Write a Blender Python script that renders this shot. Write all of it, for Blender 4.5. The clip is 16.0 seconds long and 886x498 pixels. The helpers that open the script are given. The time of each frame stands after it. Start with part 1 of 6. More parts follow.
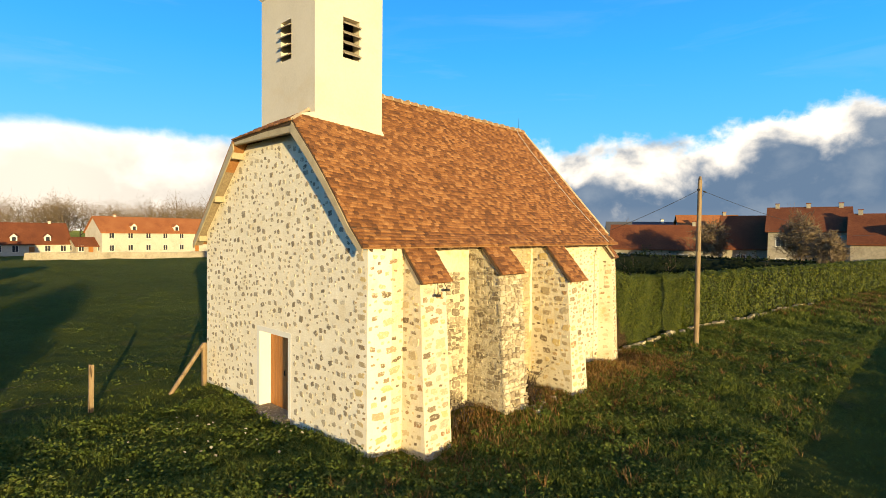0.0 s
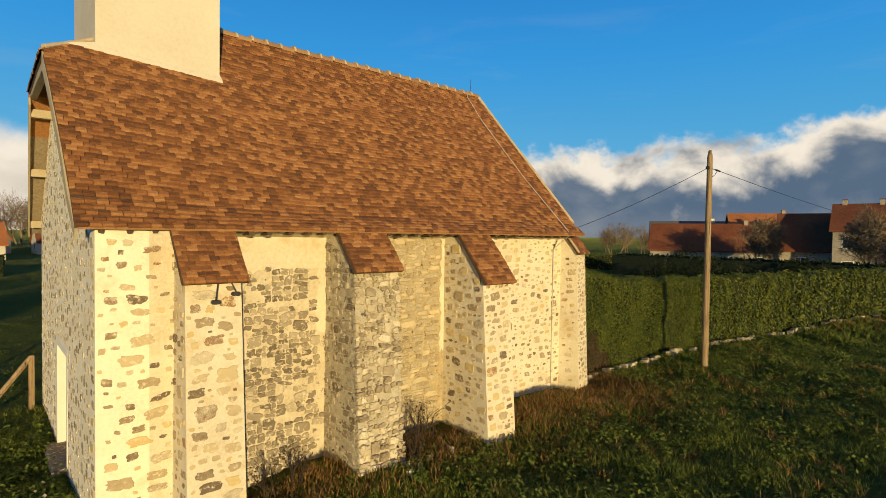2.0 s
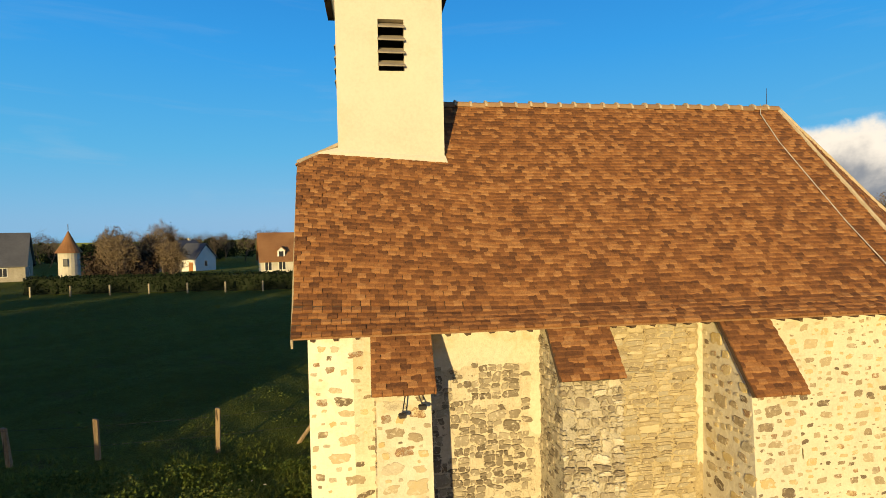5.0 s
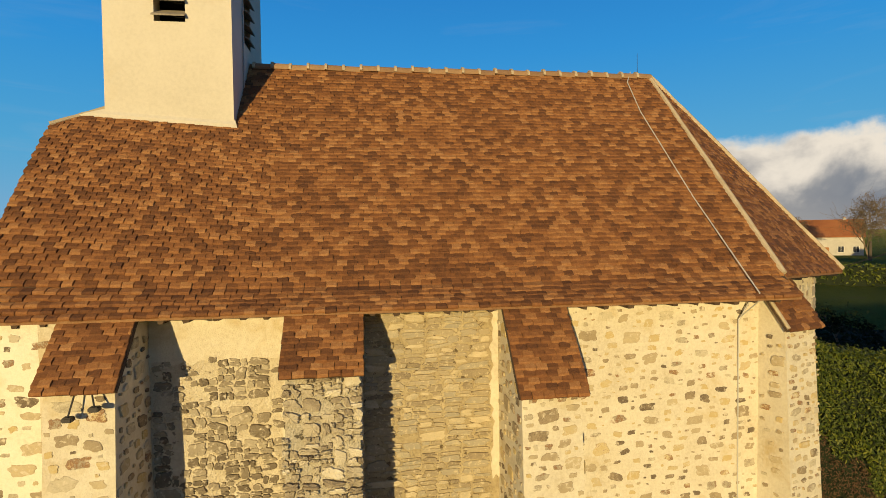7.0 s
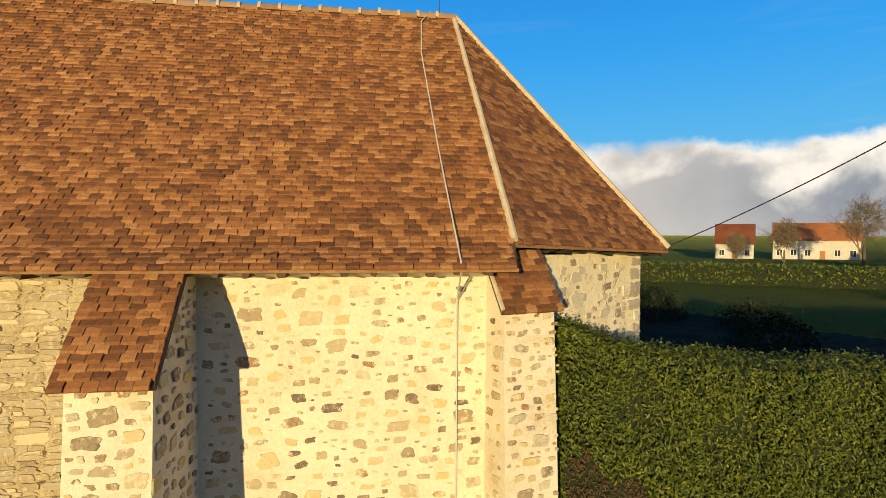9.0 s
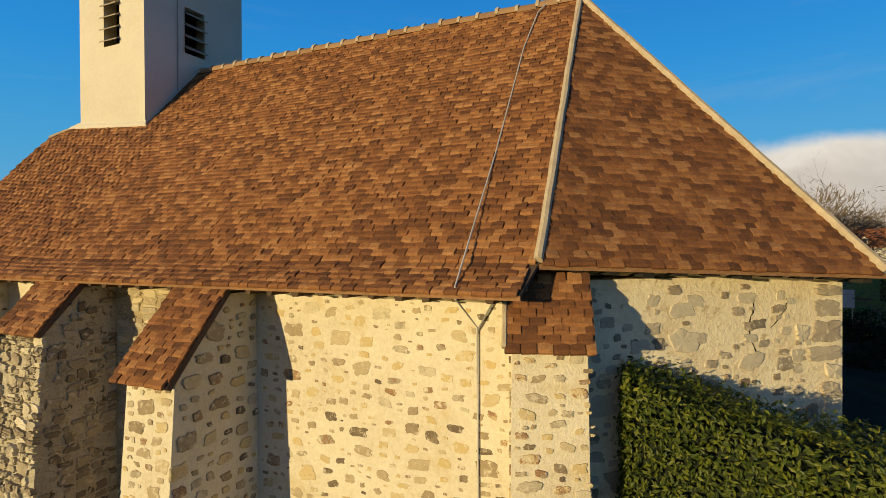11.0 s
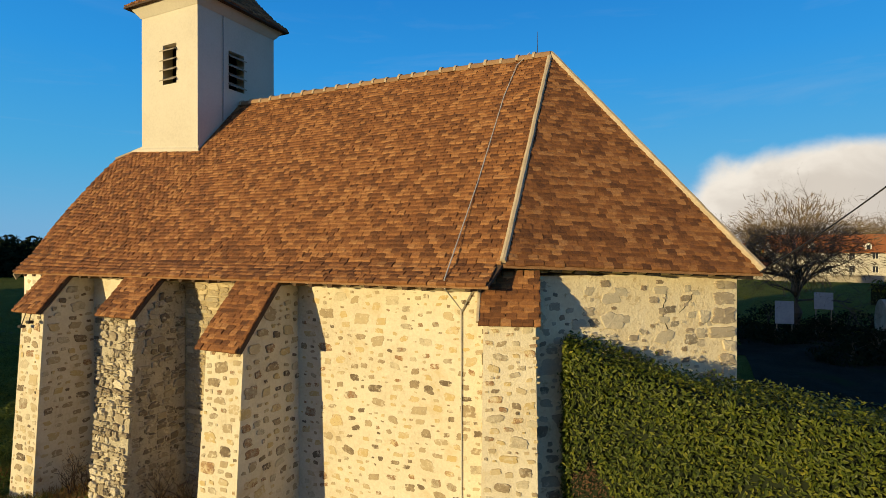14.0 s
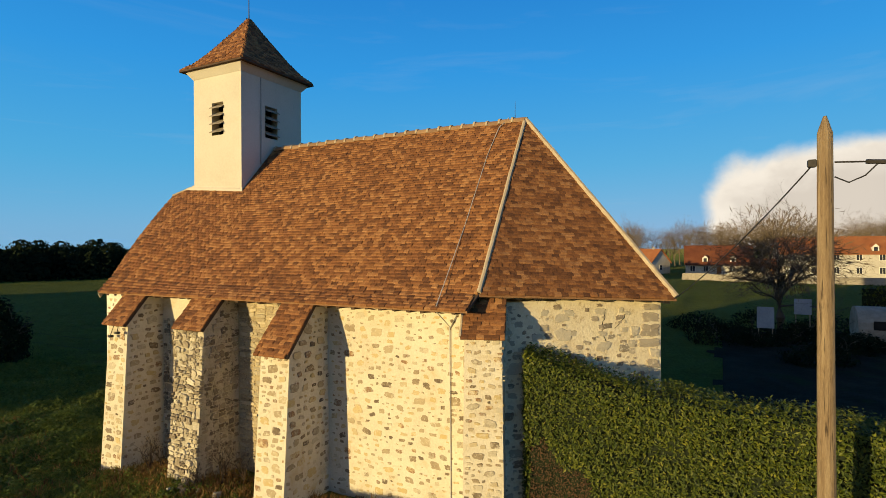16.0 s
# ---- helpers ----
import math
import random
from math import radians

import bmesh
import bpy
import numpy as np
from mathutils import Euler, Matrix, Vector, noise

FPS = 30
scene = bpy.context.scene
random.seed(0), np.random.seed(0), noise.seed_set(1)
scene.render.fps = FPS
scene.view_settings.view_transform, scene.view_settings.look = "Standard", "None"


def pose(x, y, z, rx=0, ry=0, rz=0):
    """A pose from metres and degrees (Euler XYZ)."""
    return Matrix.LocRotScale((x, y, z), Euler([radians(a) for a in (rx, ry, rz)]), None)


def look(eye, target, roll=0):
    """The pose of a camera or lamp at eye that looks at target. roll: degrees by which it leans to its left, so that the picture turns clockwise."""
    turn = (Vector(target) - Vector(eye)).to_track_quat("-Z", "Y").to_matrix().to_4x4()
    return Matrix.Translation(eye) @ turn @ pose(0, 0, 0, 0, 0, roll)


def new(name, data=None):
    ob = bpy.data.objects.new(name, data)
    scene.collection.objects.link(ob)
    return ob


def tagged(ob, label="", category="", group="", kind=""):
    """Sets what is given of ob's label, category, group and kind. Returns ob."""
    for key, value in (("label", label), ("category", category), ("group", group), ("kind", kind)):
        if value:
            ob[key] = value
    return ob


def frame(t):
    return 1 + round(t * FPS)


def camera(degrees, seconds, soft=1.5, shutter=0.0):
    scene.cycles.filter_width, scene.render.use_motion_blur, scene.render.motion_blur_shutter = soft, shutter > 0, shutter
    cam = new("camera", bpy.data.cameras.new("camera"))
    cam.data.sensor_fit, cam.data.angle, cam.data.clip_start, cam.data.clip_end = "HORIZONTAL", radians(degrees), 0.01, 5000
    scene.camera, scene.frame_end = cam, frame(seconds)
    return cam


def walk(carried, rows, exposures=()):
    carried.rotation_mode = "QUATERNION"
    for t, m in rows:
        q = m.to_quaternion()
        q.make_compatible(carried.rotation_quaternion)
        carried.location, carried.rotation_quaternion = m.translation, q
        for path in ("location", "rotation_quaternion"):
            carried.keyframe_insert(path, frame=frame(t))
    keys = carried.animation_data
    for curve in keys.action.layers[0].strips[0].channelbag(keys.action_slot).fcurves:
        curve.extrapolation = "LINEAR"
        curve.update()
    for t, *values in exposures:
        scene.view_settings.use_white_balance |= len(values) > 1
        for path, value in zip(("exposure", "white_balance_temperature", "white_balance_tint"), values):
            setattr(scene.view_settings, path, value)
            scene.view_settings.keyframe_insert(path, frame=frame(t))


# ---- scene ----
cam = camera(78.9, 16.0, soft=0.6)
EXPO = [(0, 0.68), (0.5, 0.68), (1.0, 0.62), (1.5, 0.14), (2.0, 0.0), (3.0, -0.12), (5.5, 0.22), (6.0, -0.08), (6.5, -0.13), (7.0, -0.12), (7.5, -0.06), (8.0, 0.15), (8.5, 0.27), (11.0, -0.12), (12.5, -0.05), (14.0, 0.0), (16.0, 0.05)]
KELVIN = [(0, 7600), (6.5, 7600), (8.0, 7200), (14.0, 7150), (16.0, 7350)]
TINT = 10
PATH = [
    (0, (-0.057, -0.266, 6.48), (1.393, 1.11, 6.421), 0.6),
    (0.5, (1.121, -0.292, 6.378), (2.573, 1.083, 6.316), 0.6),
    (1, (2.905, -0.381, 6.265), (4.263, 1.086, 6.198), 0.9),
    (1.5, (4.713, -0.308, 6.082), (6.065, 1.165, 6.027), 0.9),
    (2, (6.061, -0.053, 6.114), (7.37, 1.458, 6.06), 0.8),
    (2.3, (6.553, 0.072, 6.274), (7.554, 1.802, 6.204), 0.3),
    (2.5, (6.706, 0.165, 6.301), (7.431, 2.028, 6.24), -0.0),
    (3, (6.972, 0.281, 6.69), (7.342, 2.245, 6.624), -0.4),
    (3.2, (7.05, 0.282, 6.827), (7.402, 2.25, 6.769), -0.6),
    (5.3, (9.018, 0.355, 7.753), (9.278, 2.337, 7.697), -1.1),
    (5.5, (9.574, 0.424, 7.718), (9.839, 2.405, 7.653), -0.9),
    (6, (11.014, 0.718, 7.516), (11.282, 2.699, 7.459), -0.8),
    (6.5, (11.897, 1.034, 7.377), (12.164, 3.016, 7.323), -0.8),
    (7, (12.415, 1.259, 7.223), (12.681, 3.241, 7.168), -0.8),
    (7.5, (13.13, 1.445, 7.046), (13.386, 3.428, 7.0), -0.8),
    (8, (14.308, 1.689, 6.823), (14.566, 3.672, 6.776), -0.5),
    (8.5, (15.92, 2.097, 6.653), (16.199, 4.076, 6.596), -0.0),
    (8.7, (16.55, 2.279, 6.581), (16.851, 4.256, 6.523), 0.3),
    (10.8, (20.63, 3.857, 6.621), (19.776, 5.666, 6.607), -0.5),
    (11, (20.642, 3.897, 6.666), (19.796, 5.71, 6.65), -0.3),
    (11.5, (20.81, 3.844, 6.683), (19.951, 5.65, 6.67), -0.4),
    (12, (20.968, 3.623, 6.67), (20.101, 5.425, 6.656), -0.4),
    (12.5, (21.105, 3.359, 6.607), (20.23, 5.157, 6.591), -0.5),
    (13, (21.189, 3.1, 6.606), (20.308, 4.895, 6.588), -0.5),
    (13.5, (21.351, 2.733, 6.641), (20.477, 4.532, 6.631), -0.3),
    (14, (21.844, 1.855, 6.689), (20.97, 3.654, 6.688), -0.1),
    (14.5, (22.506, 0.747, 6.805), (21.61, 2.535, 6.777), -0.2),
    (15, (22.928, 0.05, 7.126), (22.026, 1.834, 7.118), -0.1),
    (15.5, (23.237, -0.34, 7.368), (22.327, 1.442, 7.365), -0.1),
    (16, (23.503, -0.633, 7.381), (22.588, 1.146, 7.38), -0.3),
]
walk(cam, [(t, look(eye, target, roll)) for t, eye, target, roll in PATH], [(t, e, float(np.interp(t, *zip(*KELVIN))), TINT) for t, e in EXPO])

# ---- light ----
SHADE_TREES = [(-27.6, -46, 10.6), (-33, -45, 11.5), (-40, -47, 12.5), (-47, -45, 13.0), (-56, -48, 14.0), (-66, -44, 13.0), (-77, -46, 13.5), (-90, -48, 14.0), (-36.5, -52, 11.0), (-44, -52, 11.5), (-51.5, -51, 12.0), (-61, -51, 13.0), (-71.5, -50, 13.0), (-83, -50, 13.0)]
SUN_AZ, SUN_EL = 68.5, 5.6      # the way the light travels over the ground (degrees from +x), and the sun's height
sun_way = Vector((math.cos(radians(SUN_AZ)) * math.cos(radians(SUN_EL)), math.sin(radians(SUN_AZ)) * math.cos(radians(SUN_EL)), -math.sin(radians(SUN_EL))))
sun = new("sun", bpy.data.lights.new("sun", "SUN"))
sun.data.energy, sun.data.angle, sun.data.color = 5.0, radians(0.53), (1.0, 0.84, 0.48)
sun.matrix_world = look((0, 0, 60), tuple(Vector((0, 0, 60)) + sun_way))

world = bpy.data.worlds.new("sky")
scene.world = world
world.use_nodes = True


class Nodes:
    """Short hand for a node tree."""

    def __init__(self, tree):
        self.tree = tree

    def add(self, kind, inputs=(), **settings):
        node = self.tree.nodes.new("ShaderNode" + kind)
        for key, value in settings.items():
            setattr(node, key, value)
        for key, value in (inputs.items() if isinstance(inputs, dict) else enumerate(inputs)):
            if value is None:
                continue
            if isinstance(value, bpy.types.NodeSocket):
                self.tree.links.new(value, node.inputs[key])
            else:
                node.inputs[key].default_value = value
        return node

    def math(self, op, a, b=None, c=None, clamp=False):
        return self.add("Math", [a, b, c], operation=op, use_clamp=clamp).outputs[0]

    def mix(self, f, a, b):
        node = self.add("Mix", {0: f, 6: a, 7: b}, data_type="RGBA")
        return node.outputs[2]

    def ramp(self, f, stops, mode="LINEAR"):
        node = self.add("ValToRGB", [f])
        el = node.color_ramp.elements
        node.color_ramp.interpolation = mode
        while len(el) < len(stops):
            el.new(0.5)
        for e, (p, c) in zip(el, stops):
            e.position = p
            e.color = (*c, 1) if len(c) == 3 else c
        return node.outputs[0]

    def noise(self, vec, scale, detail=4, rough=0.55, dist=0.0):
        return self.add("TexNoise", {"Vector": vec, "Scale": scale, "Detail": detail, "Roughness": rough, "Distortion": dist}).outputs[0]


def build_sky():
    n = Nodes(world.node_tree)
    world.node_tree.nodes.clear()
    sky = n.add("TexSky", sky_type="NISHITA", sun_disc=False, sun_elevation=radians(SUN_EL), sun_rotation=radians(90 - (SUN_AZ + 180)), air_density=1.0, dust_density=0.6, ozone_density=2.5)
    blue = n.mix(0.9, sky.outputs[0], (0.14, 2.5, 6.1, 1))
    d = n.add("TexCoord").outputs["Generated"]
    xyz = n.add("SeparateXYZ", [d]).outputs
    az = n.math("DIVIDE", n.math("ARCTAN2", xyz[1], xyz[0]), math.pi)          # -1 .. 1
    el = n.math("MULTIPLY", n.math("ARCSINE", xyz[2]), 180 / math.pi)           # degrees
    grow = n.ramp(n.math("ADD", n.math("MULTIPLY", el, 1 / 60), 0.0, None, True), SKY_RISE)
    blue = n.add("Mix", {0: 1.0, 6: blue, 7: grow}, data_type="RGBA", blend_type="MULTIPLY").outputs[2]
    toward = n.add("VectorMath", [d, tuple(-sun_way)], operation="DOT_PRODUCT").outputs["Value"]
    glow = n.math("POWER", n.math("MAXIMUM", toward, 0.0), 6.0)
    blue = n.add("Mix", {0: glow, 6: blue, 7: (6.6, 4.9, 2.9, 1)}, data_type="RGBA").outputs[2]
    flat = n.add("CombineXYZ", [n.math("MULTIPLY", az, 17.0), n.math("MULTIPLY", el, 0.11), 0.0]).outputs[0]
    puffs = n.noise(flat, 0.95, 9, 0.56, 0.2)
    fine = n.noise(flat, 3.2, 8, 0.6, 0.2)
    lumps = n.noise(n.add("VectorMath", [flat, (0.35, -0.5, 3.0)], operation="ADD").outputs[0], 1.5, 7, 0.5, 0.3)
    lean = n.math("MULTIPLY", n.math("SUBTRACT", n.math("MINIMUM", el, 12.0), 6.0), -0.004)   # the bank's end leans out with height
    top = n.ramp(n.math("MULTIPLY_ADD", n.math("ADD", az, lean), 0.5, 0.5), CLOUD_TOP)   # height of the bank round the horizon
    lift = n.math("MULTIPLY_ADD", n.math("SUBTRACT", puffs, 0.5), 13.0, n.math("MULTIPLY", n.math("SUBTRACT", fine, 0.5), 3.5))
    lift = n.math("MULTIPLY", lift, n.math("MULTIPLY_ADD", n.ramp(n.math("MULTIPLY_ADD", az, 0.5, 0.5), CLOUD_GREY), 0.7, 0.3))
    over = n.math("SUBTRACT", n.math("MULTIPLY_ADD", top, 20.0, lift), el)
    cover = n.add("MapRange", [over, -0.3, 1.6, 0.0, 1.0], interpolation_type="SMOOTHSTEP").outputs[0]
    cover = n.math("MULTIPLY", cover, n.add("MapRange", [top, 0.02, 0.12, 0.0, 1.0]).outputs[0])
    shade = n.add("MapRange", [n.math("ADD", over, n.math("MULTIPLY", n.math("SUBTRACT", lumps, 0.5), 15.0)), 0.0, 4.4, 1.0, 0.0], interpolation_type="SMOOTHSTEP").outputs[0]
    grey = n.ramp(n.math("MULTIPLY_ADD", az, 0.5, 0.5), CLOUD_GREY)
    slate = n.mix(n.add("MapRange", [n.math("ADD", n.math("MULTIPLY", lumps, 0.7), n.math("MULTIPLY", fine, 0.3)), 0.46, 0.74, 0.0, 0.5]).outputs[0], (0.72, 1.25, 2.15, 1), (2.9, 3.4, 4.0, 1))
    slate = n.mix(n.add("MapRange", [n.math("ADD", el, n.math("MULTIPLY", puffs, 3.0)), 4.4, 2.2, 0.0, 0.15]).outputs[0], slate, (4.6, 4.6, 4.5, 1))
    body = n.mix(grey, (5.6, 5.3, 5.0, 1), slate)
    cloud = n.mix(shade, body, (7.2, 7.0, 6.7, 1))
    wisps = n.noise(n.add("CombineXYZ", [n.math("MULTIPLY", az, 4.0), n.math("MULTIPLY", el, 0.16), 7.0]).outputs[0], 1.6, 7, 0.6, 0.6)
    veil = n.math("MULTIPLY", n.add("MapRange", [wisps, 0.56, 0.85, 0.0, 0.22]).outputs[0], n.add("MapRange", [el, 30.0, 8.0, 0.15, 1.0]).outputs[0])
    col = n.mix(veil, blue, (4.2, 4.8, 5.4, 1))
    col = n.mix(cover, col, cloud)
    bg = n.add("Background", [col, SKY_STRENGTH])
    n.add("OutputWorld", [bg.outputs[0]])


SKY_STRENGTH = 0.119
SKY_RISE = [(0.0, (5.0, 1.5, 1.10)), (0.06, (3.8, 1.45, 1.13)), (0.14, (2.3, 1.36, 1.15)), (0.3, (0.75, 1.06, 1.18)), (0.48, (0.28, 0.70, 0.98)), (0.68, (0.12, 0.36, 0.56)), (1.0, (0.06, 0.20, 0.34))]
# position 0.5 is east (+x), 0.75 north (+y), 1.0 west
CLOUD_TOP = [(0.0, (0.25,) * 3), (0.45, (0.5,) * 3), (0.515, (0.62,) * 3), (0.555, (0.50,) * 3), (0.6, (0.42,) * 3), (0.66, (0.44,) * 3), (0.7, (0.46,) * 3), (0.716, (0.48,) * 3), (0.732, (0.47,) * 3), (0.742, (0.44,) * 3), (0.749, (0.37,) * 3), (0.756, (0.23,) * 3), (0.765, (0.0,) * 3), (0.87, (0.0,) * 3), (1.0, (0.05,) * 3)]
CLOUD_GREY = [(0.0, (0.6,) * 3), (0.5, (1.0,) * 3), (0.6, (1.0,) * 3), (0.63, (0.72,) * 3), (0.66, (0.5,) * 3), (0.69, (0.25,) * 3), (0.72, (0.02,) * 3), (0.77, (0.1,) * 3), (0.81, (0.95,) * 3), (0.9, (0.9,) * 3)]
build_sky()

# ---- materials ----


def surface(name, stops, scale=3.0, fine=40.0, rough=0.9, bump=0.3, bump_scale=60.0, vary=0.0, stains=None, spec=0.3, fine_part=0.45, metal=0.0, stretch=(1, 1, 1), translucent=0.0, bump_dist=0.01):
    """A two-scale surface: colour from a broad and a fine noise, plus a share that differs from piece to piece."""
    m = bpy.data.materials.new(name)
    m.use_nodes = True
    n = Nodes(m.node_tree)
    m.node_tree.nodes.clear()
    geo = n.add("NewGeometry")
    pos = n.add("Mapping", {"Vector": geo.outputs["Position"], "Scale": stretch}).outputs[0]
    broad = n.noise(pos, scale, 5, 0.6)
    grain = n.noise(pos, fine, 5, 0.6)
    f = n.math("ADD", n.math("MULTIPLY", broad, 1 - fine_part), n.math("MULTIPLY", grain, fine_part))
    f = n.add("MapRange", [f, 0.3, 0.7, 0.0, 1.0]).outputs[0]
    if vary:
        info = n.add("ObjectInfo").outputs["Random"]
        own = n.math("FRACT", n.math("ADD", info, geo.outputs["Random Per Island"]))
        f = n.math("ADD", n.math("MULTIPLY", f, 1 - vary), n.math("MULTIPLY", own, vary))
    col = n.ramp(f, stops)
    if stains:
        sc, lo, hi, tint = stains
        spots = n.add("MapRange", [n.noise(pos, sc, 6, 0.62, 0.4), lo, hi, 0.0, 1.0]).outputs[0]
        col = n.mix(spots, col, (*tint, 1))
    hgt = n.noise(pos, bump_scale, 6, 0.65)
    b = n.add("Bump", {"Strength": bump, "Distance": bump_dist, "Height": hgt})
    bsdf = n.add("BsdfPrincipled", {"Base Color": col, "Roughness": rough, "Normal": b.outputs[0], "Specular IOR Level": spec, "Metallic": metal})
    shader = bsdf.outputs[0]
    if translucent:
        tr = n.add("BsdfTranslucent", {"Color": col})
        shader = n.add("MixShader", [translucent, shader, tr.outputs[0]]).outputs[0]
    n.add("OutputMaterial", [shader])
    return m


M_mortar = surface("lime_mortar", [(0.0, (0.52, 0.425, 0.28)), (0.4, (0.645, 0.56, 0.405)), (0.75, (0.71, 0.63, 0.47)), (1.0, (0.76, 0.685, 0.53))], 1.4, 22, 0.95, 0.7, 40, stains=(1.8, 0.56, 0.74, (0.55, 0.425, 0.235)), spec=0.15, bump_dist=0.025)
M_ochre_mortar = surface("ochre_mortar", [(0.0, (0.26, 0.19, 0.105)), (0.3, (0.42, 0.325, 0.185)), (0.7, (0.54, 0.43, 0.255)), (1.0, (0.63, 0.52, 0.33))], 2.6, 16, 0.95, 1.0, 30, stains=(8.0, 0.58, 0.64, (0.16, 0.115, 0.065)), spec=0.15, bump_dist=0.04)
M_rubble_mortar = surface("old_grey_mortar", [(0.0, (0.46, 0.37, 0.24)), (0.35, (0.60, 0.50, 0.34)), (0.7, (0.69, 0.595, 0.425)), (1.0, (0.76, 0.67, 0.50))], 2.5, 16, 0.95, 1.0, 26, stains=(9.0, 0.61, 0.67, (0.25, 0.195, 0.13)), spec=0.15, bump_dist=0.04)
M_render = surface("smooth_render", [(0.0, (0.52, 0.465, 0.365)), (0.5, (0.595, 0.535, 0.425)), (1.0, (0.64, 0.58, 0.465))], 0.8, 18, 0.9, 0.15, 70, stains=(1.1, 0.58, 0.85, (0.55, 0.46, 0.32)), spec=0.2)
M_stone_small = surface("dark_field_stone", [(0.0, (0.15, 0.115, 0.075)), (0.3, (0.24, 0.195, 0.135)), (0.55, (0.36, 0.30, 0.21)), (0.8, (0.50, 0.425, 0.30)), (1.0, (0.63, 0.55, 0.40))], 9, 70, 0.9, 0.7, 60, vary=0.7, stains=(14.0, 0.54, 0.68, (0.74, 0.65, 0.48)))
M_stone_mix = surface("mixed_wall_stone", [(0.0, (0.10, 0.07, 0.042)), (0.14, (0.17, 0.125, 0.08)), (0.22, (0.30, 0.225, 0.135)), (0.36, (0.42, 0.33, 0.20)), (0.48, (0.52, 0.415, 0.25)), (0.60, (0.53, 0.385, 0.165)), (0.68, (0.58, 0.46, 0.26)), (0.735, (0.26, 0.12, 0.052)), (0.78, (0.33, 0.27, 0.18)), (0.86, (0.52, 0.44, 0.30)), (1.0, (0.60, 0.51, 0.35))], 9, 70, 0.9, 0.7, 60, vary=0.80, stains=(13.0, 0.54, 0.68, (0.64, 0.55, 0.395)))
M_front_mortar = surface("pale_front_mortar", [(0.0, (0.66, 0.56, 0.40)), (0.4, (0.78, 0.69, 0.52)), (0.75, (0.83, 0.745, 0.58)), (1.0, (0.86, 0.79, 0.63))], 1.4, 22, 0.95, 0.5, 45, stains=(1.6, 0.58, 0.78, (0.66, 0.53, 0.33)), spec=0.15, bump_dist=0.02)
M_apse_mortar = surface("lumpy_apse_mortar", [(0.0, (0.56, 0.43, 0.255)), (0.4, (0.74, 0.615, 0.40)), (0.75, (0.81, 0.695, 0.475)), (1.0, (0.85, 0.765, 0.565))], 2.2, 18, 0.95, 0.55, 20, stains=(6.0, 0.58, 0.68, (0.50, 0.375, 0.21)), spec=0.12, bump_dist=0.03)
M_weed = surface("dark_weed_leaf", [(0.0, (0.038, 0.060, 0.013)), (0.4, (0.102, 0.142, 0.028)), (0.75, (0.175, 0.202, 0.048)), (1.0, (0.33, 0.275, 0.088))], 0.7, 4.0, 0.65, 0.0, vary=0.5, spec=0.05, translucent=0.35)
M_stone_flat = surface("ochre_ledge_stone", [(0.0, (0.13, 0.095, 0.06)), (0.12, (0.26, 0.20, 0.125)), (0.4, (0.42, 0.335, 0.205)), (0.6, (0.36, 0.31, 0.22)), (0.8, (0.56, 0.45, 0.275)), (1.0, (0.66, 0.56, 0.38))], 8, 60, 0.9, 1.0, 45, vary=0.72, stains=(17.0, 0.55, 0.63, (0.55, 0.45, 0.29)))
M_stone_rubble = surface("grey_rubble_stone", [(0.0, (0.095, 0.07, 0.045)), (0.22, (0.18, 0.14, 0.093)), (0.5, (0.28, 0.225, 0.15)), (0.75, (0.38, 0.315, 0.215)), (1.0, (0.54, 0.455, 0.32))], 8, 60, 0.92, 1.0, 40, vary=0.72, stains=(13.0, 0.54, 0.66, (0.64, 0.55, 0.40)))
M_stone_apse = surface("grey_apse_stone", [(0.0, (0.12, 0.075, 0.042)), (0.15, (0.25, 0.185, 0.12)), (0.45, (0.40, 0.325, 0.225)), (0.75, (0.50, 0.425, 0.30)), (1.0, (0.64, 0.545, 0.385))], 7, 50, 0.92, 0.7, 35, vary=0.7, stains=(10.0, 0.58, 0.70, (0.68, 0.56, 0.38)))
M_stone_pale = surface("pale_crusted_stone", [(0.0, (0.13, 0.095, 0.06)), (0.2, (0.28, 0.22, 0.145)), (0.45, (0.44, 0.365, 0.245)), (0.7, (0.58, 0.495, 0.345)), (1.0, (0.74, 0.66, 0.50))], 7, 45, 0.92, 1.0, 35, vary=0.66, stains=(11.0, 0.58, 0.68, (0.24, 0.185, 0.115)))
M_crevice_mortar = surface("dark_crevice_mortar", [(0.0, (0.38, 0.32, 0.225)), (0.5, (0.55, 0.475, 0.34)), (1.0, (0.70, 0.615, 0.455))], 4.0, 25, 0.95, 1.0, 30, stains=(9.0, 0.58, 0.64, (0.13, 0.105, 0.07)), spec=0.1, bump_dist=0.05)
M_tile = surface("flat_clay_tile", [(0.0, (0.070, 0.032, 0.018)), (0.18, (0.118, 0.049, 0.022)), (0.36, (0.178, 0.071, 0.027)), (0.52, (0.240, 0.096, 0.035)), (0.68, (0.310, 0.132, 0.047)), (0.84, (0.395, 0.188, 0.073)), (1.0, (0.49, 0.28, 0.13))], 22.0, 70, 0.85, 1.0, 120, vary=0.60, spec=0.2, fine_part=0.5)
M_slab = surface("roof_boarding", [(0.0, (0.05, 0.03, 0.02)), (1.0, (0.12, 0.075, 0.045))], 3, 30, 0.9, 0.3, 30)
M_wood = surface("weathered_wood", [(0.0, (0.16, 0.12, 0.08)), (0.5, (0.28, 0.215, 0.14)), (1.0, (0.40, 0.32, 0.21))], 3, 40, 0.85, 0.5, 50, stretch=(6, 6, 0.6))
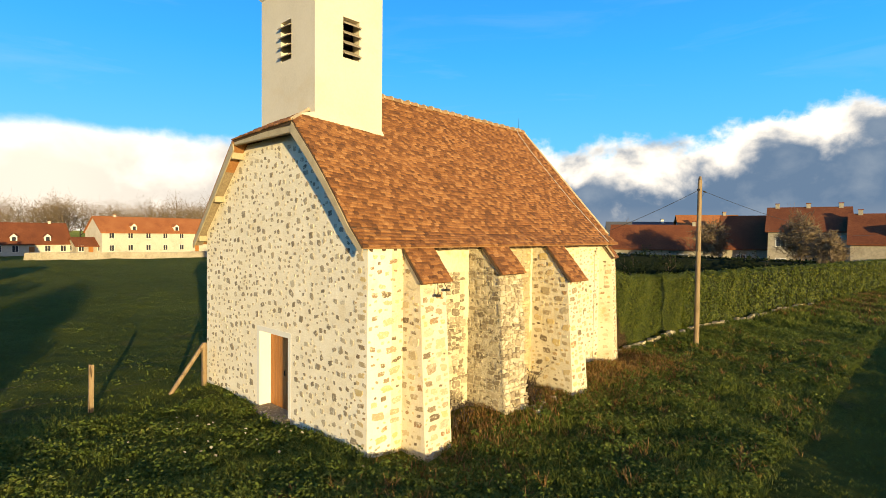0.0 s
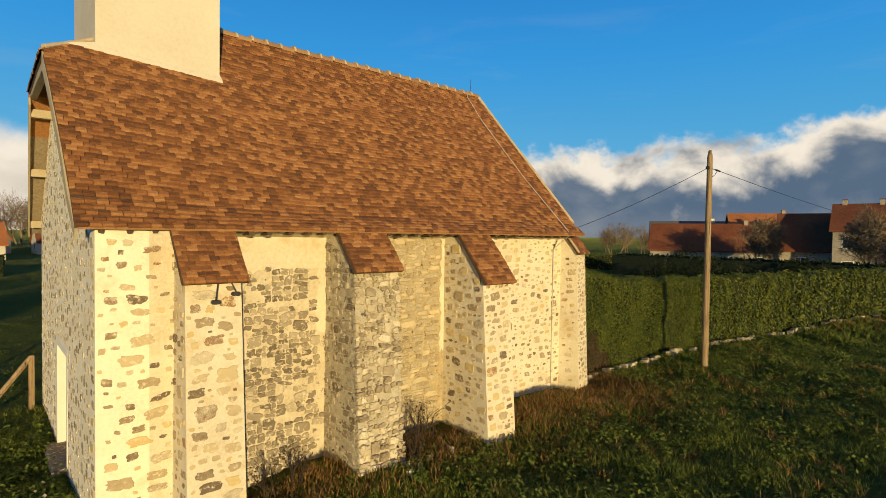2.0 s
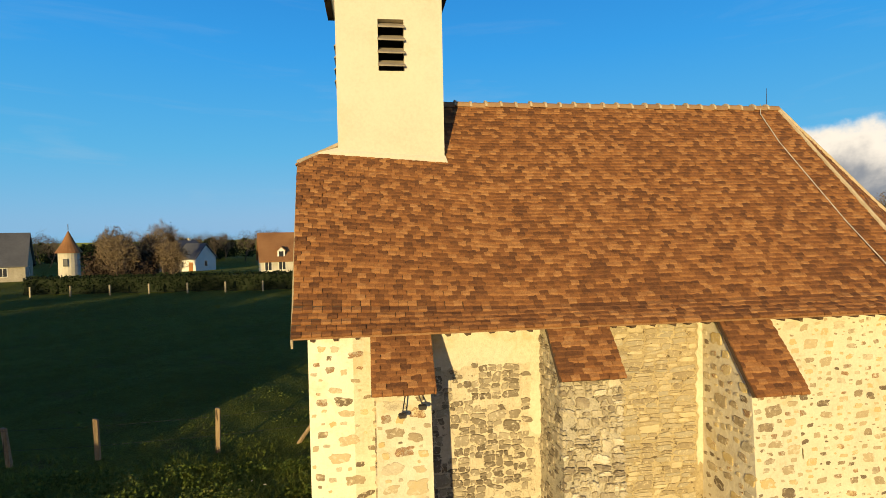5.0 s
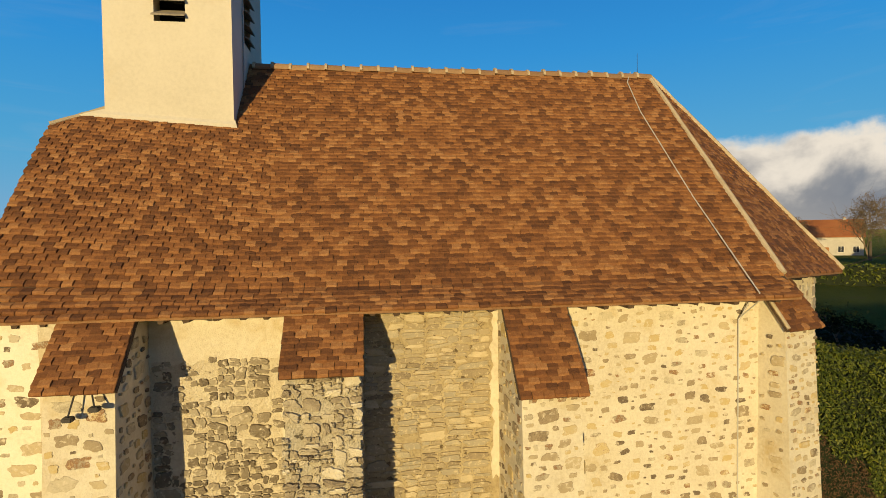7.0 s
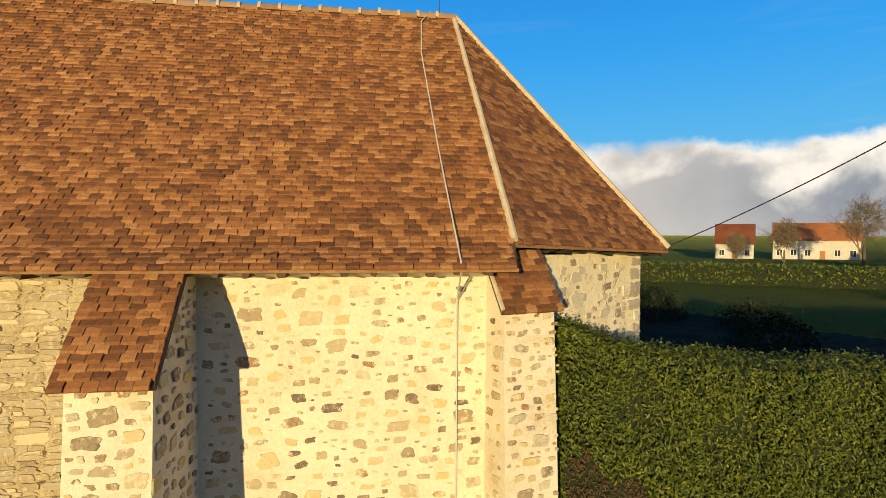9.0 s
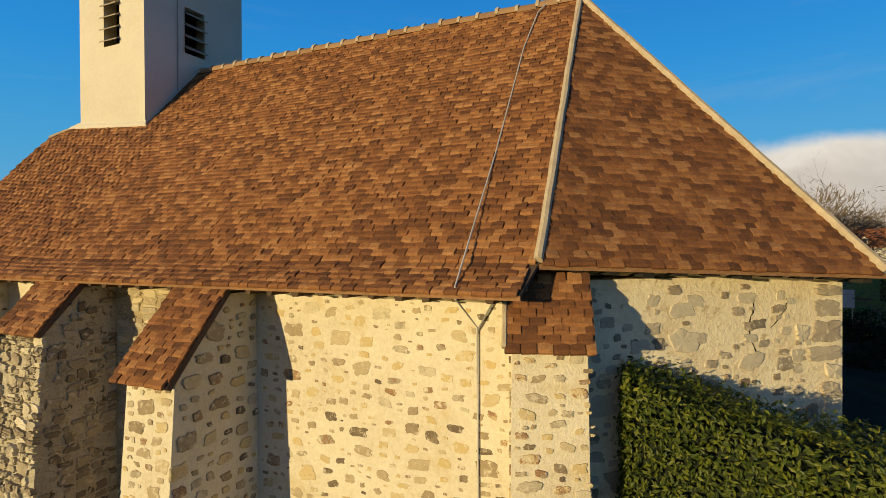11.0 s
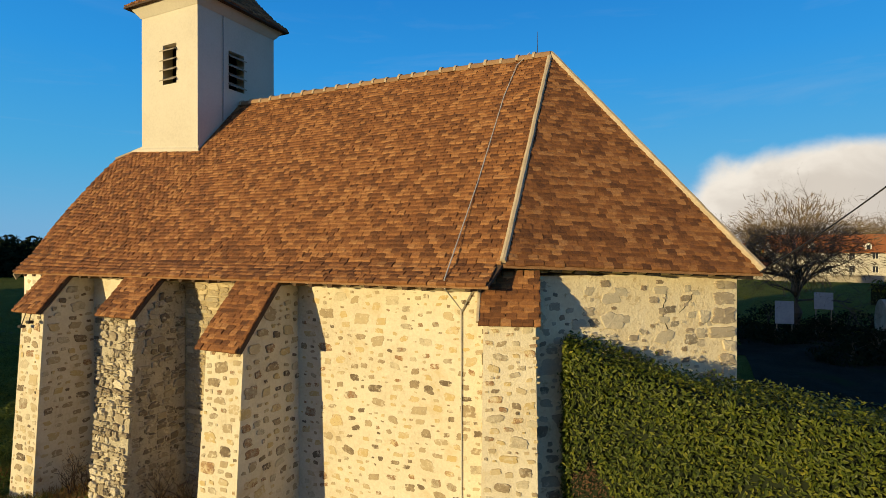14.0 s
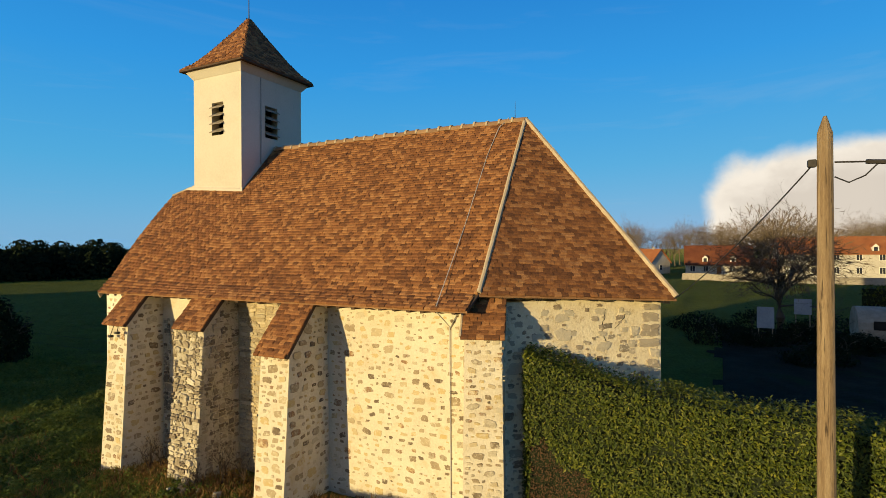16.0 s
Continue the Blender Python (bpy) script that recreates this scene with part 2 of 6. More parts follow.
M_post = surface("grey_brown_pole_wood", [(0.0, (0.13, 0.080, 0.042)), (0.4, (0.24, 0.160, 0.088)), (0.7, (0.33, 0.235, 0.135)), (1.0, (0.42, 0.31, 0.19))], 2, 26, 0.85, 0.9, 40, stretch=(9, 9, 0.5), stains=(2.6, 0.57, 0.65, (0.065, 0.042, 0.025)))
M_beam = surface("painted_beam", [(0.0, (0.30, 0.24, 0.15)), (1.0, (0.47, 0.39, 0.26))], 3, 30, 0.8, 0.3, 40)
M_dark = surface("dark_gap", [(0.0, (0.012, 0.010, 0.008)), (1.0, (0.03, 0.025, 0.02))], 3, 30, 0.95, 0.2)
M_door = surface("varnished_door_wood", [(0.0, (0.24, 0.085, 0.020)), (0.5, (0.34, 0.130, 0.032)), (1.0, (0.43, 0.18, 0.05))], 2, 30, 0.55, 0.3, 40, stretch=(8, 8, 0.6))
M_white = surface("white_limewash", [(0.0, (0.66, 0.62, 0.54)), (1.0, (0.76, 0.72, 0.63))], 2, 20, 0.9, 0.2)
M_cable = surface("pale_grey_cable", [(0.0, (0.38, 0.36, 0.32)), (1.0, (0.56, 0.53, 0.47))], 4, 30, 0.6, 0.2)
M_zinc = surface("grey_zinc", [(0.0, (0.24, 0.23, 0.21)), (1.0, (0.42, 0.40, 0.36))], 4, 30, 0.5, 0.2, metal=0.5)
M_slat = surface("grey_slat_wood", [(0.0, (0.20, 0.165, 0.12)), (1.0, (0.36, 0.30, 0.22))], 4, 30, 0.8, 0.3)
M_lath = surface("red_brown_lath", [(0.0, (0.16, 0.075, 0.032)), (1.0, (0.36, 0.19, 0.085))], 6, 40, 0.85, 0.3)
M_ridge = surface("ridge_mortar", [(0.0, (0.36, 0.27, 0.17)), (1.0, (0.57, 0.46, 0.31))], 6, 40, 0.9, 0.5)
M_ridge_tile = surface("ridge_clay", [(0.0, (0.20, 0.11, 0.06)), (1.0, (0.38, 0.23, 0.12))], 6, 40, 0.85, 0.4, vary=0.5)
M_wire = surface("black_cable", [(0.0, (0.015, 0.015, 0.015)), (1.0, (0.04, 0.04, 0.04))], 3, 20, 0.6, 0.1)
M_iron = surface("dark_iron", [(0.0, (0.03, 0.027, 0.025)), (1.0, (0.08, 0.07, 0.06))], 5, 30, 0.6, 0.2, metal=0.5)
M_leaf = surface("laurel_leaf", [(0.0, (0.018, 0.031, 0.003)), (0.4, (0.060, 0.083, 0.009)), (0.8, (0.13, 0.142, 0.014)), (1.0, (0.31, 0.265, 0.032))], 2.0, 20, 0.5, 0.1, vary=0.7, spec=0.28, translucent=0.15)
M_thicket = surface("dark_thicket_twigs", [(0.0, (0.022, 0.014, 0.009)), (1.0, (0.065, 0.042, 0.027))], 3, 20, 0.95, 0.2, vary=0.5)
M_dead = surface("dead_hedge", [(0.0, (0.05, 0.028, 0.014)), (1.0, (0.14, 0.075, 0.035))], 4, 30, 0.9, 0.4, vary=0.4)
# near-black, so the shade between the leaves is in the colour
M_core = surface("hedge_inner_shade", [(0.0, (0.008, 0.012, 0.004)), (1.0, (0.022, 0.030, 0.010))], 3, 20, 0.95, 0.3)
# near-black colour stands in for shade on the yard ground
M_yard_shade = surface("dark_yard_shade", [(0.0, (0.012, 0.010, 0.007)), (0.6, (0.026, 0.022, 0.014)), (1.0, (0.045, 0.040, 0.022))], 0.8, 12, 0.97, 1.0, 14, stains=(0.5, 0.56, 0.7, (0.022, 0.030, 0.010)), spec=0.05, bump_dist=0.06)
M_grass = surface("grass_blades", [(0.0, (0.066, 0.090, 0.017)), (0.4, (0.145, 0.178, 0.034)), (0.75, (0.23, 0.245, 0.056)), (1.0, (0.38, 0.31, 0.11))], 0.5, 3.0, 0.8, 0.0, vary=0.4, spec=0.05, translucent=0.38)
M_dry = surface("dry_grass_blades", [(0.0, (0.10, 0.052, 0.018)), (0.5, (0.25, 0.14, 0.048)), (1.0, (0.46, 0.29, 0.115))], 0.8, 4, 0.85, 0.0, vary=0.6, spec=0.05, translucent=0.25)
M_bark = surface("grey_bark", [(0.0, (0.05, 0.038, 0.027)), (1.0, (0.15, 0.115, 0.08))], 4, 30, 0.9, 0.5, vary=0.3)
M_twig = surface("brown_twigs", [(0.0, (0.10, 0.070, 0.042)), (1.0, (0.27, 0.195, 0.115))], 2, 20, 0.9, 0.2, vary=0.4)
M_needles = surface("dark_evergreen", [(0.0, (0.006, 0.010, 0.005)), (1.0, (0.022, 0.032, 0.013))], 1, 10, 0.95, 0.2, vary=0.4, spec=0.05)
M_far_wall = surface("pale_house_render", [(0.0, (0.40, 0.355, 0.28)), (1.0, (0.60, 0.545, 0.44))], 0.4, 4, 0.9, 0.1, stains=(0.5, 0.58, 0.8, (0.36, 0.30, 0.21)))
M_far_stone = surface("grey_house_render", [(0.0, (0.22, 0.19, 0.14)), (0.5, (0.33, 0.285, 0.215)), (1.0, (0.44, 0.385, 0.295))], 0.5, 4, 0.9, 0.2, stains=(0.6, 0.56, 0.75, (0.20, 0.165, 0.12)))
M_far_orange = surface("orange_roof_tile", [(0.0, (0.22, 0.070, 0.025)), (0.5, (0.34, 0.115, 0.038)), (1.0, (0.46, 0.185, 0.07))], 0.4, 7, 0.9, 0.5, 8, fine_part=0.6, bump_dist=0.05)
M_far_red = surface("brown_red_roof_tile", [(0.0, (0.085, 0.026, 0.012)), (0.5, (0.16, 0.048, 0.019)), (1.0, (0.25, 0.085, 0.034))], 0.4, 7, 0.9, 0.5, 8, fine_part=0.6, bump_dist=0.05)
M_far_brown = surface("orange_brown_roof_tile", [(0.0, (0.15, 0.065, 0.026)), (0.5, (0.25, 0.115, 0.047)), (1.0, (0.36, 0.185, 0.08))], 0.4, 7, 0.9, 0.5, 8, fine_part=0.6, bump_dist=0.05)
M_far_slate = surface("slate_roof", [(0.0, (0.06, 0.06, 0.065)), (1.0, (0.12, 0.12, 0.125))], 0.3, 5, 0.7, 0.2)
M_pane = surface("dark_window_glass", [(0.0, (0.02, 0.022, 0.026)), (1.0, (0.05, 0.052, 0.06))], 1, 5, 0.15, 0.0, spec=0.6)
M_panel = surface("pale_board", [(0.0, (0.26, 0.29, 0.31)), (1.0, (0.38, 0.41, 0.42))], 1, 8, 0.7, 0.1)


def ground_material():
    m = bpy.data.materials.new("meadow_ground")
    m.use_nodes = True
    n = Nodes(m.node_tree)
    m.node_tree.nodes.clear()
    pos = n.add("NewGeometry").outputs["Position"]
    broad = n.noise(pos, 0.09, 6, 0.6)
    mid = n.noise(pos, 0.9, 6, 0.65)
    fine = n.noise(pos, 14.0, 6, 0.7)
    f = n.math("ADD", n.math("MULTIPLY", broad, 0.35), n.math("ADD", n.math("MULTIPLY", mid, 0.35), n.math("MULTIPLY", fine, 0.3)))
    col = n.ramp(n.add("MapRange", [f, 0.32, 0.68, 0.0, 1.0]).outputs[0], [(0.0, (0.018, 0.024, 0.005)), (0.4, (0.044, 0.060, 0.010)), (0.7, (0.078, 0.092, 0.017)), (1.0, (0.14, 0.13, 0.035))])
    earth = n.add("MapRange", [n.noise(pos, 0.6, 6, 0.6, 0.5), 0.58, 0.72, 0.0, 0.7]).outputs[0]
    col = n.mix(earth, col, (0.085, 0.062, 0.035, 1))
    b = n.add("Bump", {"Strength": 0.9, "Distance": 0.3, "Height": n.math("ADD", fine, n.math("MULTIPLY", mid, 2.0))})
    n.add("OutputMaterial", [n.add("BsdfPrincipled", {"Base Color": col, "Roughness": 0.95, "Normal": b.outputs[0], "Specular IOR Level": 0.03, "Sheen Weight": 0.42, "Sheen Roughness": 0.5, "Sheen Tint": (0.42, 0.44, 0.10, 1)}).outputs[0]])
    return m


M_ground = ground_material()

# ---- builders ----
rng = np.random.default_rng(7)


def fast_mesh(name, verts, faces, material):
    """A mesh from arrays: n x 3 vertices and m x k faces (all with k corners)."""
    verts, faces = np.asarray(verts, np.float32), np.asarray(faces, np.int32)
    me = bpy.data.meshes.new(name)
    me.vertices.add(len(verts))
    me.vertices.foreach_set("co", verts.ravel())
    k = faces.shape[1]
    me.loops.add(faces.size)
    me.loops.foreach_set("vertex_index", faces.ravel())
    me.polygons.add(len(faces))
    me.polygons.foreach_set("loop_start", np.arange(0, faces.size, k, dtype=np.int32))
    me.polygons.foreach_set("use_smooth", np.zeros(len(faces), bool))
    me.materials.append(material)
    me.update(calc_edges=True)
    return me


def place(ob, parent):
    if parent is not None:
        ob.parent = parent
        top, t = parent, Matrix.Identity(4)
        while top is not None:
            t = top.matrix_basis @ t if top.parent is None else t
            top = top.parent
        ob.matrix_parent_inverse = t.inverted() if parent.parent is None else Matrix.Identity(4)
    return ob


def part(name, data, material=None, parent=None, label=""):
    """Links a bmesh or a mesh, given in world places, as one mesh object under a thing or a part."""
    if isinstance(data, bmesh.types.BMesh):
        me = bpy.data.meshes.new(name)
        bmesh.ops.recalc_face_normals(data, faces=data.faces)
        data.to_mesh(me)
        data.free()
        me.materials.append(material)
        data = me
    ob = new(name, data)
    place(ob, parent)
    return tagged(ob, label)


def thing(name, at, label, category, group="", kind=""):
    ob = new(name)
    ob.location = at
    ob.empty_display_size = 0.2
    return tagged(ob, label, category, group, kind)


def prism(bm, base, up):
    """Extrudes a polygon of 3D points by the vector up."""
    a = [bm.verts.new(p) for p in base]
    b = [bm.verts.new(Vector(p) + Vector(up)) for p in base]
    bm.faces.new(a)
    bm.faces.new(b[::-1])
    for i in range(len(a)):
        j = (i + 1) % len(a)
        bm.faces.new((a[i], b[i], b[j], a[j]))
    return bm


def loft(bm, low, high):
    """A solid between two polygons with the same number of corners."""
    a = [bm.verts.new(p) for p in low]
    b = [bm.verts.new(p) for p in high]
    bm.faces.new(a)
    bm.faces.new(b[::-1])
    for i in range(len(a)):
        j = (i + 1) % len(a)
        bm.faces.new((a[i], b[i], b[j], a[j]))
    return bm


def box(bm, lo, hi, bevel=0.0):
    prism(bm, [(lo[0], lo[1], lo[2]), (hi[0], lo[1], lo[2]), (hi[0], hi[1], lo[2]), (lo[0], hi[1], lo[2])], (0, 0, hi[2] - lo[2]))
    if bevel:
        bmesh.ops.bevel(bm, geom=list(bm.edges), offset=bevel, segments=2, affect="EDGES")
    return bm


def rod(bm, points, radius, sides=8, tip=None):
    """A tube along points; tip: the radius at its end."""
    rings = []
    for i, p in enumerate(points):
        p = Vector(p)
        a, b = Vector(points[max(i - 1, 0)]), Vector(points[min(i + 1, len(points) - 1)])
        q = (b - a).to_track_quat("Z", "Y")
        r = radius if tip is None else radius + (tip - radius) * i / (len(points) - 1)
        rings.append([bm.verts.new(p + q @ Vector((r * math.cos(2 * math.pi * k / sides), r * math.sin(2 * math.pi * k / sides), 0))) for k in range(sides)])
    for a, b in zip(rings, rings[1:]):
        for k in range(sides):
            bm.faces.new((a[k], a[(k + 1) % sides], b[(k + 1) % sides], b[k]))
    bm.faces.new(rings[0][::-1])
    bm.faces.new(rings[-1])
    return bm


def fresh():
    return bmesh.new()


# ---- the ground ----
def ground_z(x, y):
    """Height of the meadow, with its hummocks and the banks against the wall."""
    z = 1.55 + 0.07 * np.sin(x * 0.55 + 1.3) * np.cos(y * 0.47) + 0.05 * np.sin(x * 1.7 - y * 1.1) + 0.03 * np.sin(2.9 * x + 2.3 * y)
    z = z + 0.32 * np.exp(-((x - 12.0) ** 2 / 3.5 + (y - 8.4) ** 2 / 1.6)) - 0.22 * np.exp(-((x - 8.6) ** 2 / 3.0 + (y - 8.0) ** 2 / 4.0))
    z = z + 0.25 * np.exp(-((x - 17.0) ** 2 / 3.0 + (y - 9.0) ** 2 / 1.2)) + 0.2 / (1 + np.exp(-np.clip((x - 22) / 1.5, -40, 40))) * np.exp(-((y - 9) ** 2 / 8))
    fall = np.clip((y - 95) / 40, 0, 1)
    z = z - 1.1 * fall * fall * (3 - 2 * fall)
    r = np.hypot(x - 14, y - 10)
    return z * np.exp(-(r / 300) ** 2) + 1.2 * (1 - np.exp(-(r / 300) ** 2))


def axis(lo, hi, centre, near, step, n_far):
    inner = np.arange(centre - near, centre + near + 1e-6, step)
    up = inner[-1] + np.cumsum(np.geomspace(step * 1.3, (hi - inner[-1]) * 0.22, n_far))
    dn = inner[0] - np.cumsum(np.geomspace(step * 1.3, (inner[0] - lo) * 0.22, n_far))
    return np.concatenate([dn[::-1], inner, up])


def build_ground():
    xs, ys = axis(-2200, 2200, 14, 30, 0.4, 34), axis(-2200, 2200, 10, 28, 0.4, 34)
    X, Y = np.meshgrid(xs, ys)
    V = np.stack([X, Y, ground_z(X, Y)], -1).reshape(-1, 3)
    w = len(xs)
    i = np.arange(len(ys) - 1)[:, None] * w + np.arange(w - 1)[None]
    F = np.stack([i, i + 1, i + w + 1, i + w], -1).reshape(-1, 4)
    me = fast_mesh("ground", V, F, M_ground)
    me.polygons.foreach_set("use_smooth", np.ones(len(me.polygons), bool))
    ob = new("ground", me)
    tagged(ob, "uneven green meadow with worn patches round the chapel", "ground", kind="structure")


build_ground()


def yard_shade():
    """Painted shade: a near-black, uneven-edged sheet laid over the meadow behind the hedge."""
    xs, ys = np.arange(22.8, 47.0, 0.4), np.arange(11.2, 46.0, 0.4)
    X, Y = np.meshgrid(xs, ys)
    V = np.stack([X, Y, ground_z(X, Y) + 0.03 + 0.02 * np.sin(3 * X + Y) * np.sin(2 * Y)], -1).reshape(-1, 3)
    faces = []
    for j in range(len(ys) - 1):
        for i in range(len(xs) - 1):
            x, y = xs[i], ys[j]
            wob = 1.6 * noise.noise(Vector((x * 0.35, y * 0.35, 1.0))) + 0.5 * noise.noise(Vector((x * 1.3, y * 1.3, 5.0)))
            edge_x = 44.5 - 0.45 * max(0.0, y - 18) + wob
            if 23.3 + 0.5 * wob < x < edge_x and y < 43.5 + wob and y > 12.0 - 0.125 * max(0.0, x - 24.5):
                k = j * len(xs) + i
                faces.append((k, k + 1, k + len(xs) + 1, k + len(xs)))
    tagged(new("ground", fast_mesh("ground", V, faces, M_yard_shade)), "near-black sheet standing in for the yard's shade behind the hedge", "soil", kind="structure")


yard_shade()

# ---- the chapel: plan ----
X0, X1 = 7.33, 19.1           # west front, start of the apse
YS, YN = 9.49, 16.81          # long walls
YSW, YNW = 9.0, 17.3          # thickened western corners
XT = 9.2                      # end of the thickened corner
E_S, E_N = (22.33, 12.15), (21.95, 14.15)
BASE, TOP = 0.9, 6.12
RIDGE_Y, RIDGE_Z, EAVE_Z = 13.15, 10.80, 6.17
EAVE_S, EAVE_N = 8.9, 17.8
VERGE = 7.08
PEAK = (18.9, RIDGE_Y, RIDGE_Z)
C1, C2, C3, C4 = (19.12, EAVE_S, EAVE_Z), (22.67, 11.81, 6.30), (22.32, 14.49, 6.30), (19.12, EAVE_N, 6.10)
SLOPE = 1.135
KICK_Y = 9.33                 # the slope flattens below this line
KICK_Z = RIDGE_Z - (RIDGE_Y - KICK_Y) * SLOPE
KICK = (KICK_Z - EAVE_Z) / (KICK_Y - EAVE_S)
H1 = (19.19, KICK_Y, KICK_Z)  # foot of the hip


def bulge(x, y):
    """The old roof bulges upward toward the western verge of its southern slope."""
    t = min(max((y - 8.9) / 4.25, 0.0), 1.0) ** 0.8
    return 0.34 * min(max((10.8 - x) / 3.8, 0.0), 1.0) * math.sin(math.pi * t)


HIP_Y = 11.47                 # foot of the small western hip
HIP_P = RIDGE_Z - (RIDGE_Y - HIP_Y) * SLOPE
HIP_Z = HIP_P + bulge(6.92, HIP_Y)
HIP_N = (14.64, 9.04)         # its northern corner; the northern slope is flatter
TX0, TX1, TY0, TY1 = 7.73, 9.95, 11.70, 14.46
T_TOP = 13.33

chapel = thing("chapel", (14.0, 13.0, 1.55), "small rubble-stone chapel with brown clay-tile roof and cream bell tower", "chapel")


def roof_z(y, x=14.0):
    if y > RIDGE_Y:
        return RIDGE_Z + (HIP_N[1] - RIDGE_Z) * (y - RIDGE_Y) / (HIP_N[0] - RIDGE_Y) if y < HIP_N[0] else HIP_N[1] + (6.10 - HIP_N[1]) * (y - HIP_N[0]) / (EAVE_N - HIP_N[0])
    return bulge(x, y) + (EAVE_Z + (y - EAVE_S) * KICK if y < KICK_Y else RIDGE_Z - (RIDGE_Y - y) * SLOPE)


def wall_run(name, a, b, ai, bi, label, material=M_mortar, top=TOP):
    """A wall between two outer corners a, b with inner corners ai, bi."""
    return part(name, prism(fresh(), [(*a, BASE), (*b, BASE), (*bi, BASE), (*ai, BASE)], (0, 0, top - BASE)), material, chapel, label)


south_bays = []
for xa, xb, mat, lab in ((XT, 11.75, M_rubble_mortar, "bay of exposed grey rubble in old mortar"), (11.75, 14.8, M_ochre_mortar, "bay of flat coursed ochre stones"), (14.8, X1, M_mortar, "bay of scattered stones in cream lime mortar")):
    south_bays.append(wall_run("wall", (xa, YS), (xb, YS), (xa, YS + 0.7), (xb - 0.25 * (xb == X1), YS + 0.7), lab, mat))


def plaster(x0, x1, z0, z1, low, side, proud, label):
    """Smooth plaster on the long wall whose lower and western edges are ragged."""
    n = max(3, int((x1 - x0) / 0.09))
    pts = [(x, z0 + rng.uniform(-low, low)) for x in np.linspace(x0, x1, n)] + [(x1, z1), (x0, z1)]
    pts += [(x0 + rng.uniform(-side, side), z) for z in np.linspace(z1 - 0.08, z0 + 0.08, max(3, int((z1 - z0) / 0.1)))] if side else []
    part("plaster_band", prism(fresh(), [(x, YS - proud, z) for x, z in pts], (0, 0.05, 0)), M_mortar, chapel, label)


plaster(9.22, 11.27, 5.40, TOP, 0.05, 0.0, 0.012, "smooth cream plaster band under the eave")
plaster(11.08, 11.27, 4.2, 5.42, 0.05, 0.07, 0.010, "smooth cream plaster strip beside the buttress")
plaster(14.26, 14.37, 3.4, TOP, 0.05, 0.05, 0.012, "smooth cream plaster strip beside the buttress")
apse_wall = wall_run("wall", (X1, YS), E_S, (X1 - 0.25, YS + 0.7), (E_S[0] - 0.7, E_S[1] + 0.33), "slanting apse wall of grey and ochre rubble with a crack", M_apse_mortar, 6.27)
wall_run("wall", E_S, E_N, (E_S[0] - 0.7, E_S[1] + 0.33), (E_N[0] - 0.7, E_N[1] - 0.33), "apse end wall of rubble stone")
wall_run("wall", E_N, (X1, YN), (E_N[0] - 0.7, E_N[1] - 0.33), (X1 - 0.25, YN - 0.7), "slanting apse wall of rubble stone")
wall_run("wall", (X1, YN), (XT, YN), (X1 - 0.25, YN - 0.7), (XT, YN - 0.7), "long wall of rubble stone in lime mortar")
corner_wall = part("wall", prism(fresh(), [(X0 + 0.7, YSW, BASE), (XT, YSW, BASE), (XT, YS + 0.7, BASE), (X0 + 0.7, YS + 0.7, BASE)], (0, 0, TOP - BASE)), M_mortar, chapel, "thickened corner of cream mortar and quoins")
part("wall", prism(fresh(), [(X0 + 0.7, YN - 0.7, BASE), (XT, YN - 0.7, BASE), (XT, YNW, BASE), (X0 + 0.7, YNW, BASE)], (0, 0, TOP - BASE)), M_mortar, chapel, "thickened corner of cream mortar and quoins")

# the west front with its door opening
D0, D1, D_TOP = 12.28, 13.82, 3.70


def gable_z(y):
    return min(roof_z(y, X0 + 0.3) - 0.16, HIP_Z - 0.24)


def front():
    bm = fresh()

    def slab(lo, hi, floor):
        ys = np.linspace(lo, hi, max(2, int((hi - lo) / 0.3)))
        prism(bm, [(X0, lo, floor), (X0, hi, floor)] + [(X0, y, gable_z(y)) for y in ys[::-1]], (0.7, 0, 0))
    slab(YSW, D0, BASE)
    slab(D0, D1, D_TOP)
    slab(D1, YNW, BASE)
    return bm


west_wall = part("wall", front(), M_front_mortar, chapel, "gabled front of cream mortar set with small dark stones")

door = part("door", box(fresh(), (X0 + 0.36, D0 + 0.002, 1.4), (X0 + 0.42, D1 - 0.002, D_TOP - 0.002)), M_door, chapel, "closed double door of orange-brown varnished wood")
for k in range(9):
    y = D0 + 0.02 + k * (D1 - D0 - 0.04) / 9
    part("plank", box(fresh(), (X0 + 0.335, y + 0.004, 1.45), (X0 + 0.358, y + (D1 - D0 - 0.04) / 9 - 0.004, D_TOP - 0.02), 0.004), M_door, door)
part("handle", box(fresh(), (X0 + 0.30, 13.0, 2.5), (X0 + 0.33, 13.03, 2.65), 0.005), M_iron, door, "small dark iron handle")
for y0, y1, z0, z1 in ((D1 - 0.012, D1 + 0.13, 1.3, D_TOP + 0.13), (D0 - 0.13, D0 + 0.012, 1.3, D_TOP + 0.13)):
    part("surround", box(fresh(), (X0 - 0.006, y0, z0), (X0 + 0.335, y1, z1)), M_white, chapel, "smooth pale plaster door surround")
part("surround", box(fresh(), (X0 - 0.006, D0 + 0.012, D_TOP - 0.012), (X0 + 0.335, D1 - 0.012, D_TOP + 0.13)), M_white, chapel, "smooth pale plaster door surround")
part("step", box(fresh(), (X0 - 0.25, D0 - 0.1, 1.35), (X0 + 0.34, D1 + 0.1, 1.58), 0.02), M_stone_rubble, chapel, "worn stone doorstep")

# ---- roof ----


def sheet(bm, pts, thick):
    """A flat slab under the polygon pts."""
    nrm = (Vector(pts[1]) - Vector(pts[0])).cross(Vector(pts[2]) - Vector(pts[0])).normalized()
    if nrm.z < 0:
        nrm = -nrm
    return prism(bm, pts, -nrm * thick)


